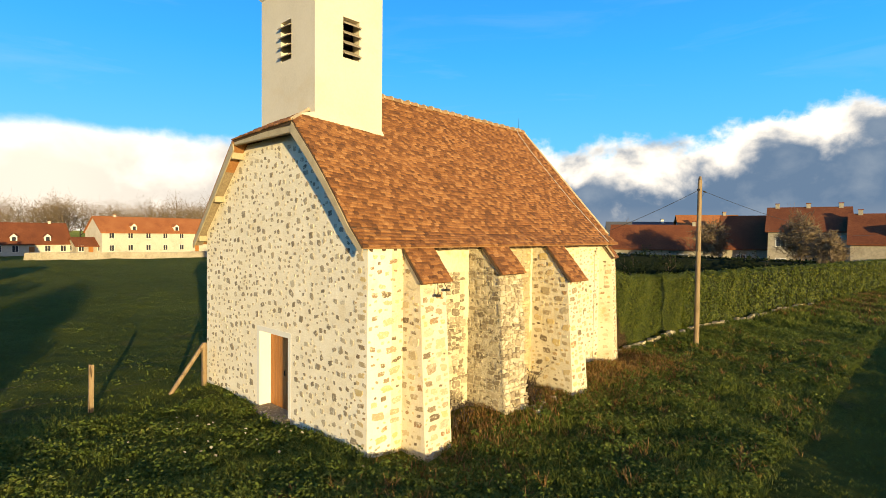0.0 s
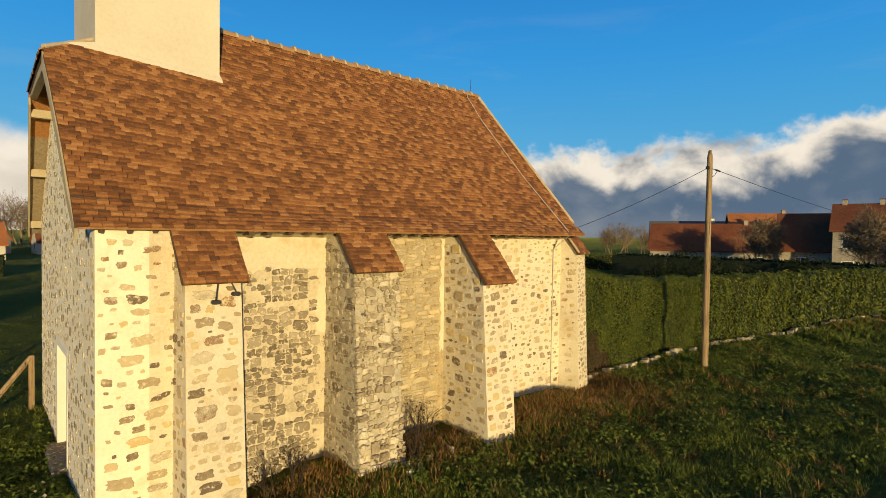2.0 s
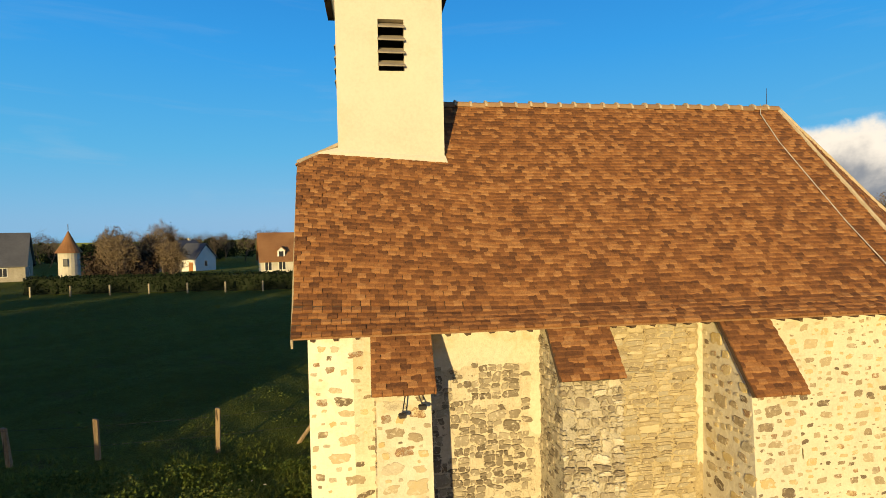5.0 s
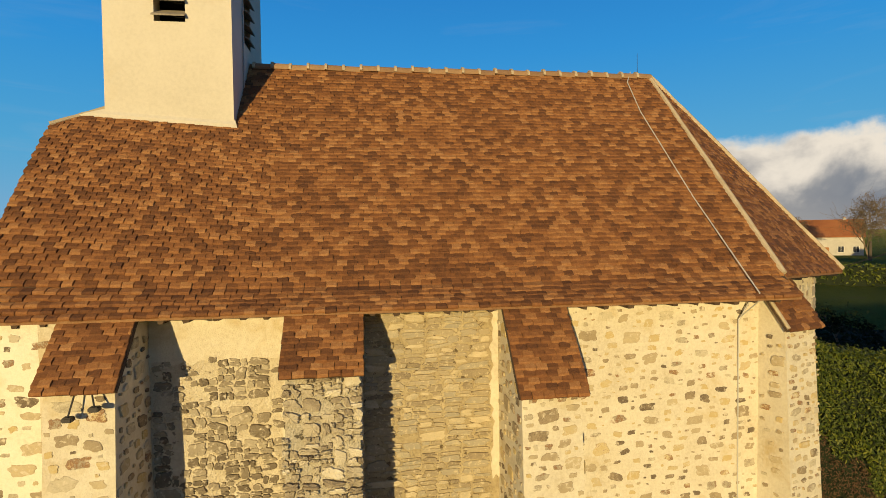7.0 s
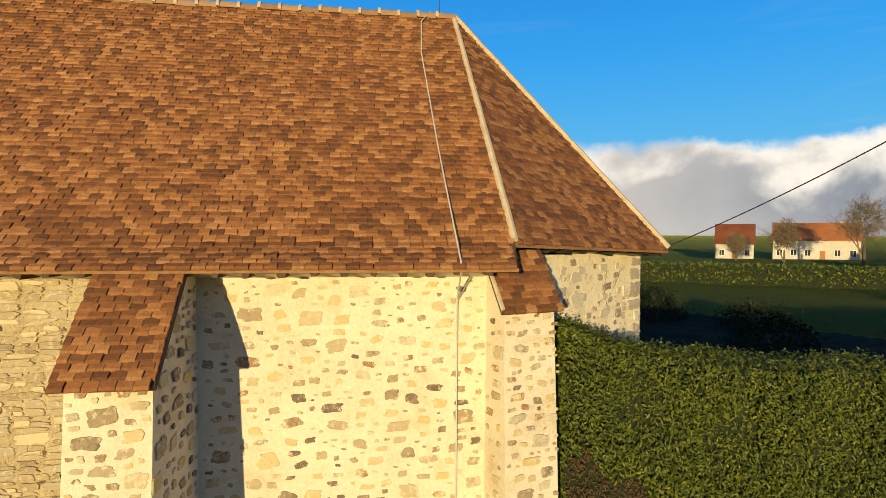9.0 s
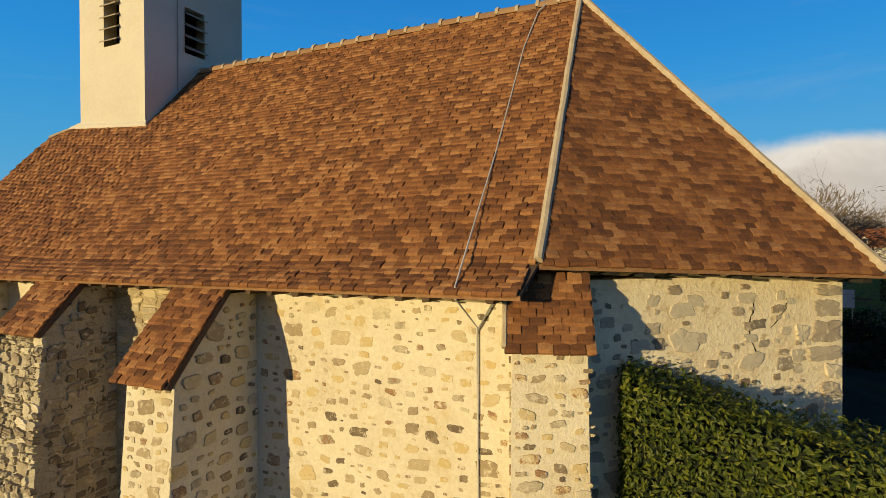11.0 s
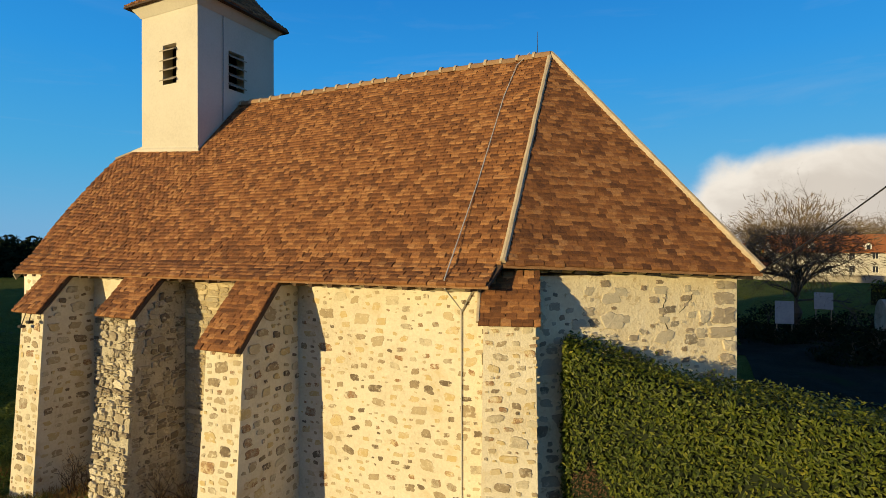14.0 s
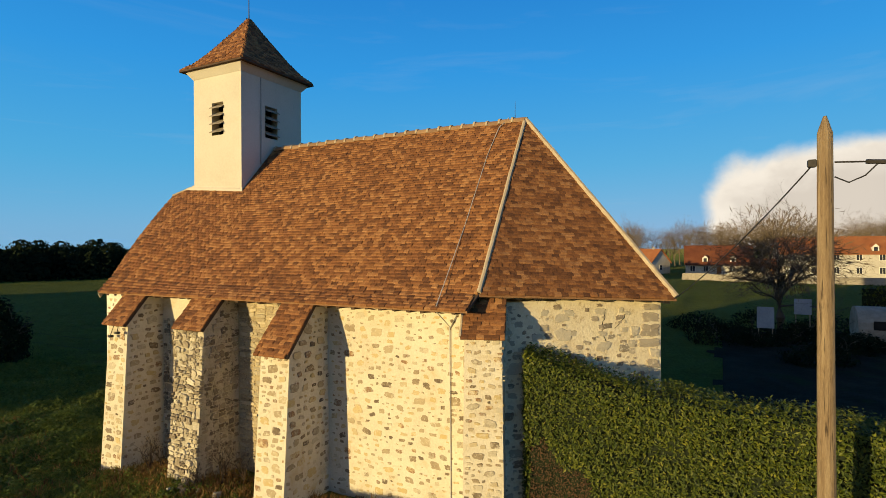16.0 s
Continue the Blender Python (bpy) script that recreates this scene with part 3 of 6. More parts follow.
HX = 7.95
LEAN = 0.16                   # the verge runs out to the west toward the hip
HTOP = HIP_Z + (HX - VERGE) * 0.66
HTOP_Y = next(y for y in np.arange(HIP_Y, RIDGE_Y, 0.01) if roof_z(y, HX) >= HTOP)
HTOP_P = RIDGE_Z - (RIDGE_Y - HTOP_Y) * SLOPE
mirror = lambda p: (p[0], 2 * RIDGE_Y - p[1], p[2])


def verge_x(z):
    """Western edge of the southern slope at the height z of its plane."""
    if z < HIP_P:
        return VERGE - LEAN * max(0.0, (z - KICK_Z) / (HIP_P - KICK_Z))
    return VERGE - LEAN + (HX - VERGE + LEAN) * min(1.0, (z - HIP_P) / (HTOP_P - HIP_P))


def south_slab(thick):
    """The boarding of the southern slope, bulging toward the west."""
    bm = fresh()
    rows = []
    for y in np.concatenate([np.linspace(EAVE_S, KICK_Y, 3), np.linspace(KICK_Y, RIDGE_Y, 22)[1:]]):
        z = roof_z(y)
        hi = C1[0] + (H1[0] - C1[0]) * (y - EAVE_S) / (KICK_Y - EAVE_S) if y < KICK_Y else H1[0] + (PEAK[0] - H1[0]) * (y - KICK_Y) / (RIDGE_Y - KICK_Y)
        xs = verge_x(z) + (hi - verge_x(z)) * np.linspace(0, 1, 24) ** 1.6
        rows.append([[bm.verts.new((x, y, roof_z(y, x) - d)) for x in xs] for d in (0.0, thick)])
    for p, q in zip(rows, rows[1:]):
        for k in (0, 1):
            for i in range(23):
                bm.faces.new((p[k][i], p[k][i + 1], q[k][i + 1], q[k][i]))
        for i in (0, 23):
            bm.faces.new((p[0][i], q[0][i], q[1][i], p[1][i]))
    for r in (rows[0], rows[-1]):
        for i in range(23):
            bm.faces.new((r[0][i], r[0][i + 1], r[1][i + 1], r[1][i]))
    return bm


bm = south_slab(0.045)
roof = part("roof", bm, M_slab, chapel, "steep roof of brown flat clay tiles")
apse_roof = part("roof", sheet(fresh(), [H1, C2, PEAK], 0.06), M_slab, chapel, "hipped roof face of brown flat clay tiles")
part("roof", sheet(fresh(), [C2, C3, PEAK], 0.10), M_tile, chapel, "hipped roof face of brown clay tiles")
part("roof", sheet(fresh(), [C3, C4, PEAK], 0.10), M_tile, chapel, "hipped roof face of brown clay tiles")
N_CORNER = (VERGE - LEAN, HIP_N[0], HIP_N[1])
N_TOP = (HX, 2 * RIDGE_Y - HTOP_Y, roof_z(2 * RIDGE_Y - HTOP_Y))
bm = sheet(fresh(), [N_CORNER, (18.9, HIP_N[0], HIP_N[1]), PEAK, (9.0, RIDGE_Y, RIDGE_Z), N_TOP], 0.10)
sheet(bm, [(VERGE, EAVE_N, 6.10), C4, (18.9, HIP_N[0], HIP_N[1]), N_CORNER], 0.10)
part("roof", bm, M_tile, chapel, "steep roof of brown clay tiles")
hip_roof = part("roof", sheet(fresh(), [(VERGE - LEAN, HIP_Y, HIP_Z), N_CORNER, N_TOP, (HX, HTOP_Y, HTOP)], 0.08), M_slab, chapel, "small western hip of brown clay tiles")


def tile_mesh(k):
    """A flat clay tile: its foot at the origin, x along the course, y up the slope, z out; slightly bowed and chipped."""
    r = np.random.default_rng(100 + k)
    w, l, t = 0.0738, 0.15, 0.022
    bow = 0.003 * r.uniform(-1, 1.4)
    V = []
    hollow = 0.004 * r.uniform(-1, 1)
    for y, z0 in ((0, 0.006), (0.032, 0.020), (l, 0.002)):
        for x in (-w, 0, w):
            V.append((x, y + r.uniform(-0.005, 0.005) * (y == 0), z0 + bow * (x == 0) + hollow * x / w))
    V += [(x, y, z - t) for x, y, z in V[:3]]
    V += [(x, l, 0.002 - t) for x in (-w, w)]
    F = [(0, 1, 4, 3), (1, 2, 5, 4), (3, 4, 7, 6), (4, 5, 8, 7), (9, 10, 1, 0), (10, 11, 2, 1), (9, 0, 3, 6), (9, 6, 12, 12), (2, 11, 8, 5), (11, 13, 8, 8)]
    F = [f for f in F if len(set(f)) == 4]
    return np.array(V), np.array(F)


TILES = [tile_mesh(k) for k in range(6)]
TILE_DATA = [fast_mesh("roof_tile", v, f, M_tile) for v, f in TILES]


def joined(name, frames, shapes, picks, material, parent, label):
    """Many pieces in one mesh: frames (n x 4 x 4) of the shapes picked."""
    V, F, off = [], [], 0
    frames, picks = np.asarray(frames), np.asarray(picks)
    for k, (v, f) in enumerate(shapes):
        fr = frames[picks == k]
        if not len(fr):
            continue
        P = np.einsum("nij,vj->nvi", fr[:, :3, :3], v) + fr[:, None, :3, 3]
        V.append(P.reshape(-1, 3))
        F.append((f[None] + (np.arange(len(fr)) * len(v))[:, None, None]).reshape(-1, f.shape[1]) + off)
        off += P.shape[0] * P.shape[1]
    ob = part(name, fast_mesh(name, np.concatenate(V), np.concatenate(F), material), None, parent, label)
    ob["kind"] = "stuff"
    return ob


def lay(name, frames, shapes, data, material, parent, label, order=None, most=300):
    """Lays pieces: the first `most` as objects of their own, the rest joined."""
    frames = np.asarray(frames)
    if order is not None:
        frames = frames[np.argsort(order)]
    picks = rng.integers(0, len(shapes), len(frames))
    for fr, k in zip(frames[:most], picks[:most]):
        ob = new(name, data[k])
        place(ob, parent)
        ob.matrix_basis = Matrix([list(map(float, row)) for row in fr])
    if len(frames) > most:
        joined(name + "s", frames[most:], shapes, picks[most:], material, parent, label)


def basis(o, u, v, n):
    m = np.eye(4)
    m[:3, 0], m[:3, 1], m[:3, 2], m[:3, 3] = u, v, n, o
    return m


def tile_frames(foot_a, foot_b, apex_dir, length, spans, course=0.099, width=0.156, hang=0.03, first=0):
    """Courses of tiles over a slope whose foot runs from a to b and that rises along apex_dir; spans(y) gives the stretches of a course."""
    a, b = np.array(foot_a, float), np.array(foot_b, float)
    u = (b - a) / np.linalg.norm(b - a)
    v = np.array(apex_dir, float)
    v = v - u * (v @ u)
    v /= np.linalg.norm(v)
    n = np.cross(u, v)
    if n[2] < 0:
        n = -n
    L = np.linalg.norm(b - a)
    out = []
    for r in range(first, int(length / course) + 1):
        sag = rng.uniform(-0.005, 0.005)
        shift = rng.normal(0, 0.012)
        for lo, hi in spans(r * course + 0.05, L):
            for c in range(int(lo / width) - 1, int(hi / width) + 2):
                x = (c + 0.5 * (r % 2)) * width + shift + rng.normal(0, 0.003)
                x0, x1 = max(x, lo), min(x + width, hi)
                if x1 - x0 < 0.03:
                    continue
                y = r * course - hang + sag + rng.normal(0, 0.004)
                tw = rng.normal(0, 0.009)
                uu, vv = u * math.cos(tw) + v * math.sin(tw), v * math.cos(tw) - u * math.sin(tw)
                rock = rng.normal(0, 0.028)
                uu, nn = uu * math.cos(rock) + n * math.sin(rock), n * math.cos(rock) - uu * math.sin(rock)
                out.append(basis(a + u * (x0 + x1) / 2 + v * y + n * (0.013 + rng.uniform(0, 0.007)), uu * (x1 - x0) / width, vv, nn * rng.uniform(0.8, 1.4)))
    return np.array(out)


whole = lambda y, L: [(0.0, L)]
main_len = (RIDGE_Z - KICK_Z) * math.hypot(1, SLOPE) / SLOPE
sin_s = SLOPE / math.hypot(1, SLOPE)


def south_spans(y, L):
    z = KICK_Z + y * sin_s
    yy = KICK_Y + y / math.hypot(1, SLOPE)
    hi = H1[0] + (PEAK[0] - H1[0]) * (z - KICK_Z) / (PEAK[2] - KICK_Z) - VERGE - 0.02
    if yy > TY0 + 0.05:
        return [(TX1 - VERGE - 0.01, hi)]
    return [(verge_x(z) - VERGE, hi)]


kick_len = math.hypot(KICK_Y - EAVE_S, KICK_Z - EAVE_Z)
fr = np.concatenate([tile_frames((VERGE, EAVE_S, EAVE_Z), C1, (0, 1, KICK), kick_len - 0.05, whole), tile_frames((VERGE, KICK_Y, KICK_Z), H1, (0, 1, SLOPE), main_len, south_spans, hang=0.02)])
fr[:, 2, 3] += [bulge(f[0, 3], f[1, 3]) for f in fr]
lay("roof_tile", fr, TILES, TILE_DATA, M_tile, roof, "courses of brown flat clay tiles", np.hypot(fr[:, 0, 3] - 18.5, (fr[:, 1, 3] - 9.2) * 2))
apse_len = np.linalg.norm(np.cross(np.array(C2) - H1, np.array(PEAK) - H1)) / np.linalg.norm(np.array(C2) - H1)
h1c2 = np.linalg.norm(np.array(C2) - H1)
peak_along = (np.array(PEAK) - H1) @ (np.array(C2) - H1) / h1c2
apse_spans = lambda y, L: [(peak_along * y / apse_len + 0.02, h1c2 + (peak_along - h1c2) * y / apse_len - 0.02)] if y < apse_len - 0.1 else []
fr = tile_frames(H1, C2, np.array(PEAK) - H1, apse_len, apse_spans)
lay("roof_tile", fr, TILES, TILE_DATA, M_tile, apse_roof, "courses of brown flat clay tiles", np.hypot(fr[:, 0, 3] - 20.0, (fr[:, 2, 3] - 6.3) * 1.5))
fr = tile_frames((VERGE - LEAN, HIP_Y, HIP_Z), N_CORNER, (HX - VERGE + LEAN, 0, HTOP - HIP_Z), 1.12, lambda y, L: [(y * 0.55, L - y * 0.55)])
lay("roof_tile", fr, TILES, TILE_DATA, M_tile, hip_roof, "brown flat clay tiles")

# ridge, hips and verge
for k in range(int((PEAK[0] - TX1) / 0.37) + 1):
    x = TX1 + 0.1 + k * 0.37
    if x > PEAK[0] - 0.1:
        break
    bm = fresh()
    prof = [(0.13 * math.cos(a), 0.115 * math.sin(a)) for a in np.linspace(-0.25, math.pi + 0.25, 9)]
    lift = 0.012 * math.sin(k * 2.3)
    loft(bm, [(x, RIDGE_Y + y, RIDGE_Z - 0.03 + lift + z) for y, z in prof], [(x + 0.36, RIDGE_Y + 0.95 * y, RIDGE_Z - 0.035 + lift + 0.95 * z) for y, z in prof])
    part("ridge_tile", bm, M_ridge_tile, roof)
    bm = fresh()
    prof = [(0.15 * math.cos(a), 0.145 * math.sin(a)) for a in np.linspace(-0.1, math.pi + 0.1, 9)]
    loft(bm, [(x - 0.02, RIDGE_Y + y, RIDGE_Z - 0.03 + lift + z) for y, z in prof], [(x + 0.035, RIDGE_Y + 0.97 * y, RIDGE_Z - 0.03 + lift + 0.97 * z) for y, z in prof])
    part("mortar_collar", bm, M_ridge, roof, "pale mortar crest between ridge tiles")


def hip_rib(a, b, mat, radius=0.07):
    a, b = Vector(a), Vector(b)
    pts = [a.lerp(b, t) + Vector((0, 0, 0.035)) for t in np.linspace(0.0, 1.0, 24)]
    bm = fresh()
    rod(bm, pts, radius, 8)
    for v in bm.verts:
        v.co += Vector(noise.noise_vector(v.co * 6.0)) * 0.012
    return part("hip_rib", bm, mat, roof, "rounded pale mortar hip")


hip_rib(PEAK, H1, M_ridge, 0.052)
hip_rib(PEAK, C2, M_ridge)
hip_rib(PEAK, C3, M_ridge)
hip_rib((VERGE - LEAN + 0.03, HIP_Y, HIP_Z), (HX - 0.2, HTOP_Y - 0.1, HTOP - 0.12), M_ridge, 0.05)
# eaves: lath, rafter ends
part("eave_lath", box(fresh(), (VERGE + 0.04, EAVE_S - 0.016, EAVE_Z - 0.052), (C1[0] + 0.01, EAVE_S - 0.003, EAVE_Z - 0.004)), M_lath, roof, "red-brown wooden lath under the eave tiles")
for k in range(33):
    x = VERGE + 0.3 + k * 0.355 + rng.uniform(-0.03, 0.03)
    w = rng.uniform(0.09, 0.14)
    part("rafter_end", prism(fresh(), [(x, EAVE_S + 0.062, EAVE_Z - 0.03), (x + w, EAVE_S + 0.062, EAVE_Z - 0.03), (x + w * 0.8, EAVE_S + 0.062, EAVE_Z - rng.uniform(0.085, 0.12)), (x + w * 0.2, EAVE_S + 0.062, EAVE_Z - rng.uniform(0.085, 0.12))], (0, 0.45, 0)), M_slab, roof, "dark rafter end")
part("mortar_cove", prism(fresh(), [(X0 + 0.01, EAVE_S + 0.16, EAVE_Z - 0.045), (X0 + 0.01, YS + 0.05, EAVE_Z + 0.25), (X0 + 0.01, YS + 0.05, EAVE_Z - 0.15), (X0 + 0.01, YS - 0.01, EAVE_Z - 0.15)], (X1 - X0 - 0.3, 0, 0)), M_mortar, roof, "pale mortar filling under the eave")
ev = Vector(C2) - Vector(H1)
en = Vector((ev.y, -ev.x, 0)).normalized()
for k in range(10):
    o = Vector(H1) + ev * ((k + 1.0) / 10.6) - Vector((0, 0, 0.03))
    t = ev.normalized() * 0.13
    part("rafter_end", prism(fresh(), [o - en * 0.055, o + t - en * 0.055, o + t - en * 0.5, o - en * 0.5], (0, 0, -rng.uniform(0.05, 0.09))), M_dark, roof, "dark rafter end")
part("eave_lath", prism(fresh(), [Vector(H1) + en * 0.016 + Vector((0, 0, -0.06)), Vector(C2) + en * 0.016 + Vector((0, 0, -0.06)), Vector(C2) + en * 0.003 + Vector((0, 0, -0.06)), Vector(H1) + en * 0.003 + Vector((0, 0, -0.06))], (0, 0, 0.055)), M_lath, roof)
gap = Vector((0, 0, 0.04))
part("mortar_cove", prism(fresh(), [Vector(H1) + ev * 0.06 - en * 0.14 - gap, Vector(H1) + ev * 0.06 - en * 0.6 - gap * 0.5, Vector(H1) + ev * 0.06 - en * 0.6 - gap * 3, Vector(H1) + ev * 0.06 - en * 0.40 - gap * 3], ev * 0.90), M_apse_mortar, roof, "pale mortar filling under the eave")
# wall head up to the underside of the roof
part("wall_head", prism(fresh(), [(XT, YS + 0.02, TOP), (XT, YS + 0.7, TOP), (XT, YS + 0.7, TOP + 0.62), (XT, YS + 0.02, TOP + 0.28)], (X1 - XT - 0.3, 0, 0)), M_mortar, chapel)

# verge boards and purlin ends of the west front
for side in (0, 1):
    ys = np.linspace(EAVE_S - 0.02, HIP_Y + 0.02, 12) if side == 0 else np.linspace(EAVE_N + 0.02, HIP_N[0] - 0.02, 12)
    top = [(VERGE - LEAN * k / 11, y, roof_z(y, VERGE) - 0.05) for k, y in enumerate(ys)]
    low = [(x, y + (0.06 if side == 0 else -0.06), z - 0.13 - 0.12 * k / 11) for k, (x, y, z) in enumerate(top)]
    part("verge_board", prism(fresh(), top + low[::-1], (0.035, 0, 0)), M_beam, roof, "weathered wooden verge board")
    for t in (0.06, 0.5, 0.93):
        y = ys[0] + (ys[-1] - ys[0]) * t + (0.22 if side == 0 else -0.22) * (1 - t)
        z = roof_z(y, VERGE) - 0.2
        part("purlin_end", box(fresh(), (VERGE + 0.04 - LEAN * t, y - 0.09, z - 0.12), (X0 + 0.1, y + 0.09, z + 0.06), 0.01), M_beam, roof, "square wooden purlin end")
part("soffit_board", prism(fresh(), [(VERGE + 0.04, EAVE_N - 0.04, 6.02), (VERGE - LEAN + 0.04, HIP_N[0] + 0.05, HIP_N[1] - 0.15), (X0 + 0.05, HIP_N[0] + 0.05, HIP_N[1] - 0.15), (X0 + 0.05, EAVE_N - 0.04, 6.02)], (0, 0, -0.03)), M_wood, roof, "brown boarded soffit under the northern verge")
part("hip_beam", box(fresh(), (VERGE - LEAN + 0.03, HIP_Y - 0.05, HIP_Z - 0.28), (VERGE - LEAN + 0.15, HIP_N[0] + 0.05, HIP_Z - 0.11), 0.01), M_beam, roof, "weathered beam under the western hip")

# ---- buttresses ----


def buttress(x0, x1, y_top, y_foot, z_top, roof_y, roof_low, over, label, material):
    """A battered buttress against the long wall, with its own tiled slope."""
    zt = z_top
    back = YS + 0.02
    low = [(x0 - 0.03, y_foot, 0.9), (x1 + 0.03, y_foot, 0.9), (x1 + 0.03, back, 0.9), (x0 - 0.03, back, 0.9)]
    mid = [(x0, y_top, zt), (x1, y_top, zt), (x1, back, zt), (x0, back, zt)]
    bm = loft(fresh(), low, mid)
    head = [(x0, y_top, zt), (x1, y_top, zt), (x1, back, zt), (x0, back, zt)]
    rise = EAVE_Z - 0.12
    loft(bm, head, [(x0, EAVE_S + 0.12, rise), (x1, EAVE_S + 0.12, rise), (x1, back, rise), (x0, back, rise)])
    ob = part("buttress", bm, material, chapel, label)
    a, b = (x0 - over, roof_y, roof_low), (x1 + over, roof_y, roof_low)
    up = Vector((0, EAVE_S + 0.06 - roof_y, EAVE_Z - 0.02 - roof_low))
    r = part("buttress_roof", sheet(fresh(), [a, b, Vector(b) + up, Vector(a) + up], 0.07), M_slab, chapel, "small lean-to slope of brown clay tiles")
    fr = tile_frames(a, b, tuple(up), up.length - 0.04, whole)
    lay("roof_tile", fr, TILES, TILE_DATA, M_tile, r, "brown flat clay tiles")
    return ob


B1 = buttress(8.38, 9.21, 8.44, 8.17, 5.35, 8.29, 5.36, 0.07, "sloping buttress of pale mortar and large quoin stones", M_mortar)
B2 = buttress(11.28, 12.23, 8.44, 8.10, 5.40, 8.30, 5.42, 0.07, "eroded buttress of loose grey rubble", M_crevice_mortar)
B3 = buttress(14.38, 15.21, 8.20, 7.90, 5.05, 8.04, 5.07, 0.07, "sloping buttress of pale mortar and ochre stones", M_mortar)

# corner pilaster of the apse
CD, CN = np.array([0.956, 0.292, 0]), np.array([0.292, -0.956, 0])
CC = np.array([19.36, 9.10, 0])


def corner_at(a, d, z):
    p = CC + CD * a - CN * d
    return (p[0], p[1], z)


bm = loft(fresh(), [corner_at(-0.42, -0.13, 0.9), corner_at(0.42, -0.13, 0.9), corner_at(0.40, 0.9, 0.9), corner_at(-0.40, 0.9, 0.9)],
          [corner_at(-0.37, 0.06, 5.62), corner_at(0.37, 0.06, 5.62), corner_at(0.37, 0.9, 5.62), corner_at(-0.37, 0.9, 5.62)])
loft(bm, [corner_at(-0.37, 0.06, 5.62), corner_at(0.37, 0.06, 5.62), corner_at(0.37, 0.9, 5.62), corner_at(-0.37, 0.9, 5.62)],
     [corner_at(-0.37, 0.36, 6.05), corner_at(0.37, 0.36, 6.05), corner_at(0.37, 0.9, 6.05), corner_at(-0.37, 0.9, 6.05)])
B4 = part("buttress", bm, M_mortar, chapel, "corner buttress of cream mortar with stacked quoins")
ca, cb, cu = Vector(corner_at(-0.44, -0.04, 5.62)), Vector(corner_at(0.44, -0.04, 5.62)), Vector(corner_at(0, 0.46, 6.30)) - Vector(corner_at(0, -0.04, 5.62))
r4 = part("buttress_roof", sheet(fresh(), [ca, cb, cb + cu, ca + cu], 0.06), M_slab, chapel, "small lean-to slope of red-brown clay tiles")
lay("roof_tile", tile_frames(ca, cb, tuple(cu), cu.length - 0.02, whole), TILES, TILE_DATA, M_tile, r4, "brown flat clay tiles")
part("ridge_end", rod(fresh(), [ca + Vector((0, 0, 0.03)), ca + cu + Vector((0, 0, 0.03))], 0.03, 6), M_ridge, r4)

# ---- bell tower ----


def tower_body():
    bm = fresh()
    t = 0.3
    lv = {"S": (8.6, 9.14), "W": (12.84, 13.38), "E": (12.72, 13.28)}
    z0, z1, lo, hi = 8.4, T_TOP, 11.15, 12.22
    # south and north faces
    box(bm, (TX0, TY0, z0), (lv["S"][0], TY0 + t, z1))
    box(bm, (lv["S"][1], TY0, z0), (TX1, TY0 + t, z1))
    box(bm, (lv["S"][0], TY0, z0), (lv["S"][1], TY0 + t, lo))
    box(bm, (lv["S"][0], TY0, hi), (lv["S"][1], TY0 + t, z1))
    box(bm, (TX0, TY1 - t, z0), (TX1, TY1, z1))
    for x, key in ((TX0, "W"), (TX1 - t, "E")):
        a, b = lv[key]
        box(bm, (x, TY0 + t, z0), (x + t, a, z1))
        box(bm, (x, b, z0), (x + t, TY1 - t, z1))
        box(bm, (x, a, z0), (x + t, b, lo))
        box(bm, (x, a, hi), (x + t, b, z1))
    bmesh.ops.remove_doubles(bm, verts=bm.verts, dist=0.0005)
    return bm


tower = part("bell_tower", tower_body(), M_render, chapel, "square bell tower in smooth cream render")
part("dark_back", box(fresh(), (TX0 + 0.5, TY0 + 0.5, 10.5), (TX1 - 0.5, TY1 - 0.5, 12.8)), M_dark, tower, "dark belfry inside")


def louvre(face, k):
    z = 11.22 + k * 0.265
    if face == "S":
        pts = [(8.585, TY0 - 0.10, z), (8.585, TY0 + 0.24, z + 0.20), (8.585, TY0 + 0.24, z + 0.225), (8.585, TY0 - 0.10, z + 0.03)]
        return prism(fresh(), pts, (0.57, 0, 0))
    a, b, x, s = (12.825, 13.395, TX0, -1) if face == "W" else (12.705, 13.295, TX1, 1)
    pts = [(x + s * 0.10, a, z), (x - s * 0.24, a, z + 0.20), (x - s * 0.24, a, z + 0.225), (x + s * 0.10, a, z + 0.03)]
    return prism(fresh(), pts, (0, b - a, 0))


for face in "SWE":
    for k in range(4):
        part("louvre_slat", louvre(face, k), M_slat, tower, "sloping grey wooden louvre slat")
# mortar skirt where the tower leaves the roof
skirt_at = lambda x, y, d: (x, y, roof_z(y, x) + d)
part("skirt", loft(fresh(), [skirt_at(TX0 - 0.42, TY0 - 0.03, 0.07), skirt_at(TX1 + 0.06, TY0 - 0.03, 0.07), skirt_at(TX1 + 0.06, TY0 + 0.02, -0.1), skirt_at(TX0 - 0.42, TY0 + 0.02, -0.1)],
                   [skirt_at(TX0 - 0.3, TY0 - 0.03, 0.12), skirt_at(TX1 + 0.05, TY0 - 0.03, 0.12), skirt_at(TX1 + 0.01, TY0 + 0.02, 0.17), skirt_at(TX0 - 0.02, TY0 + 0.02, 0.17)]), M_render, tower, "cream mortar flashing")
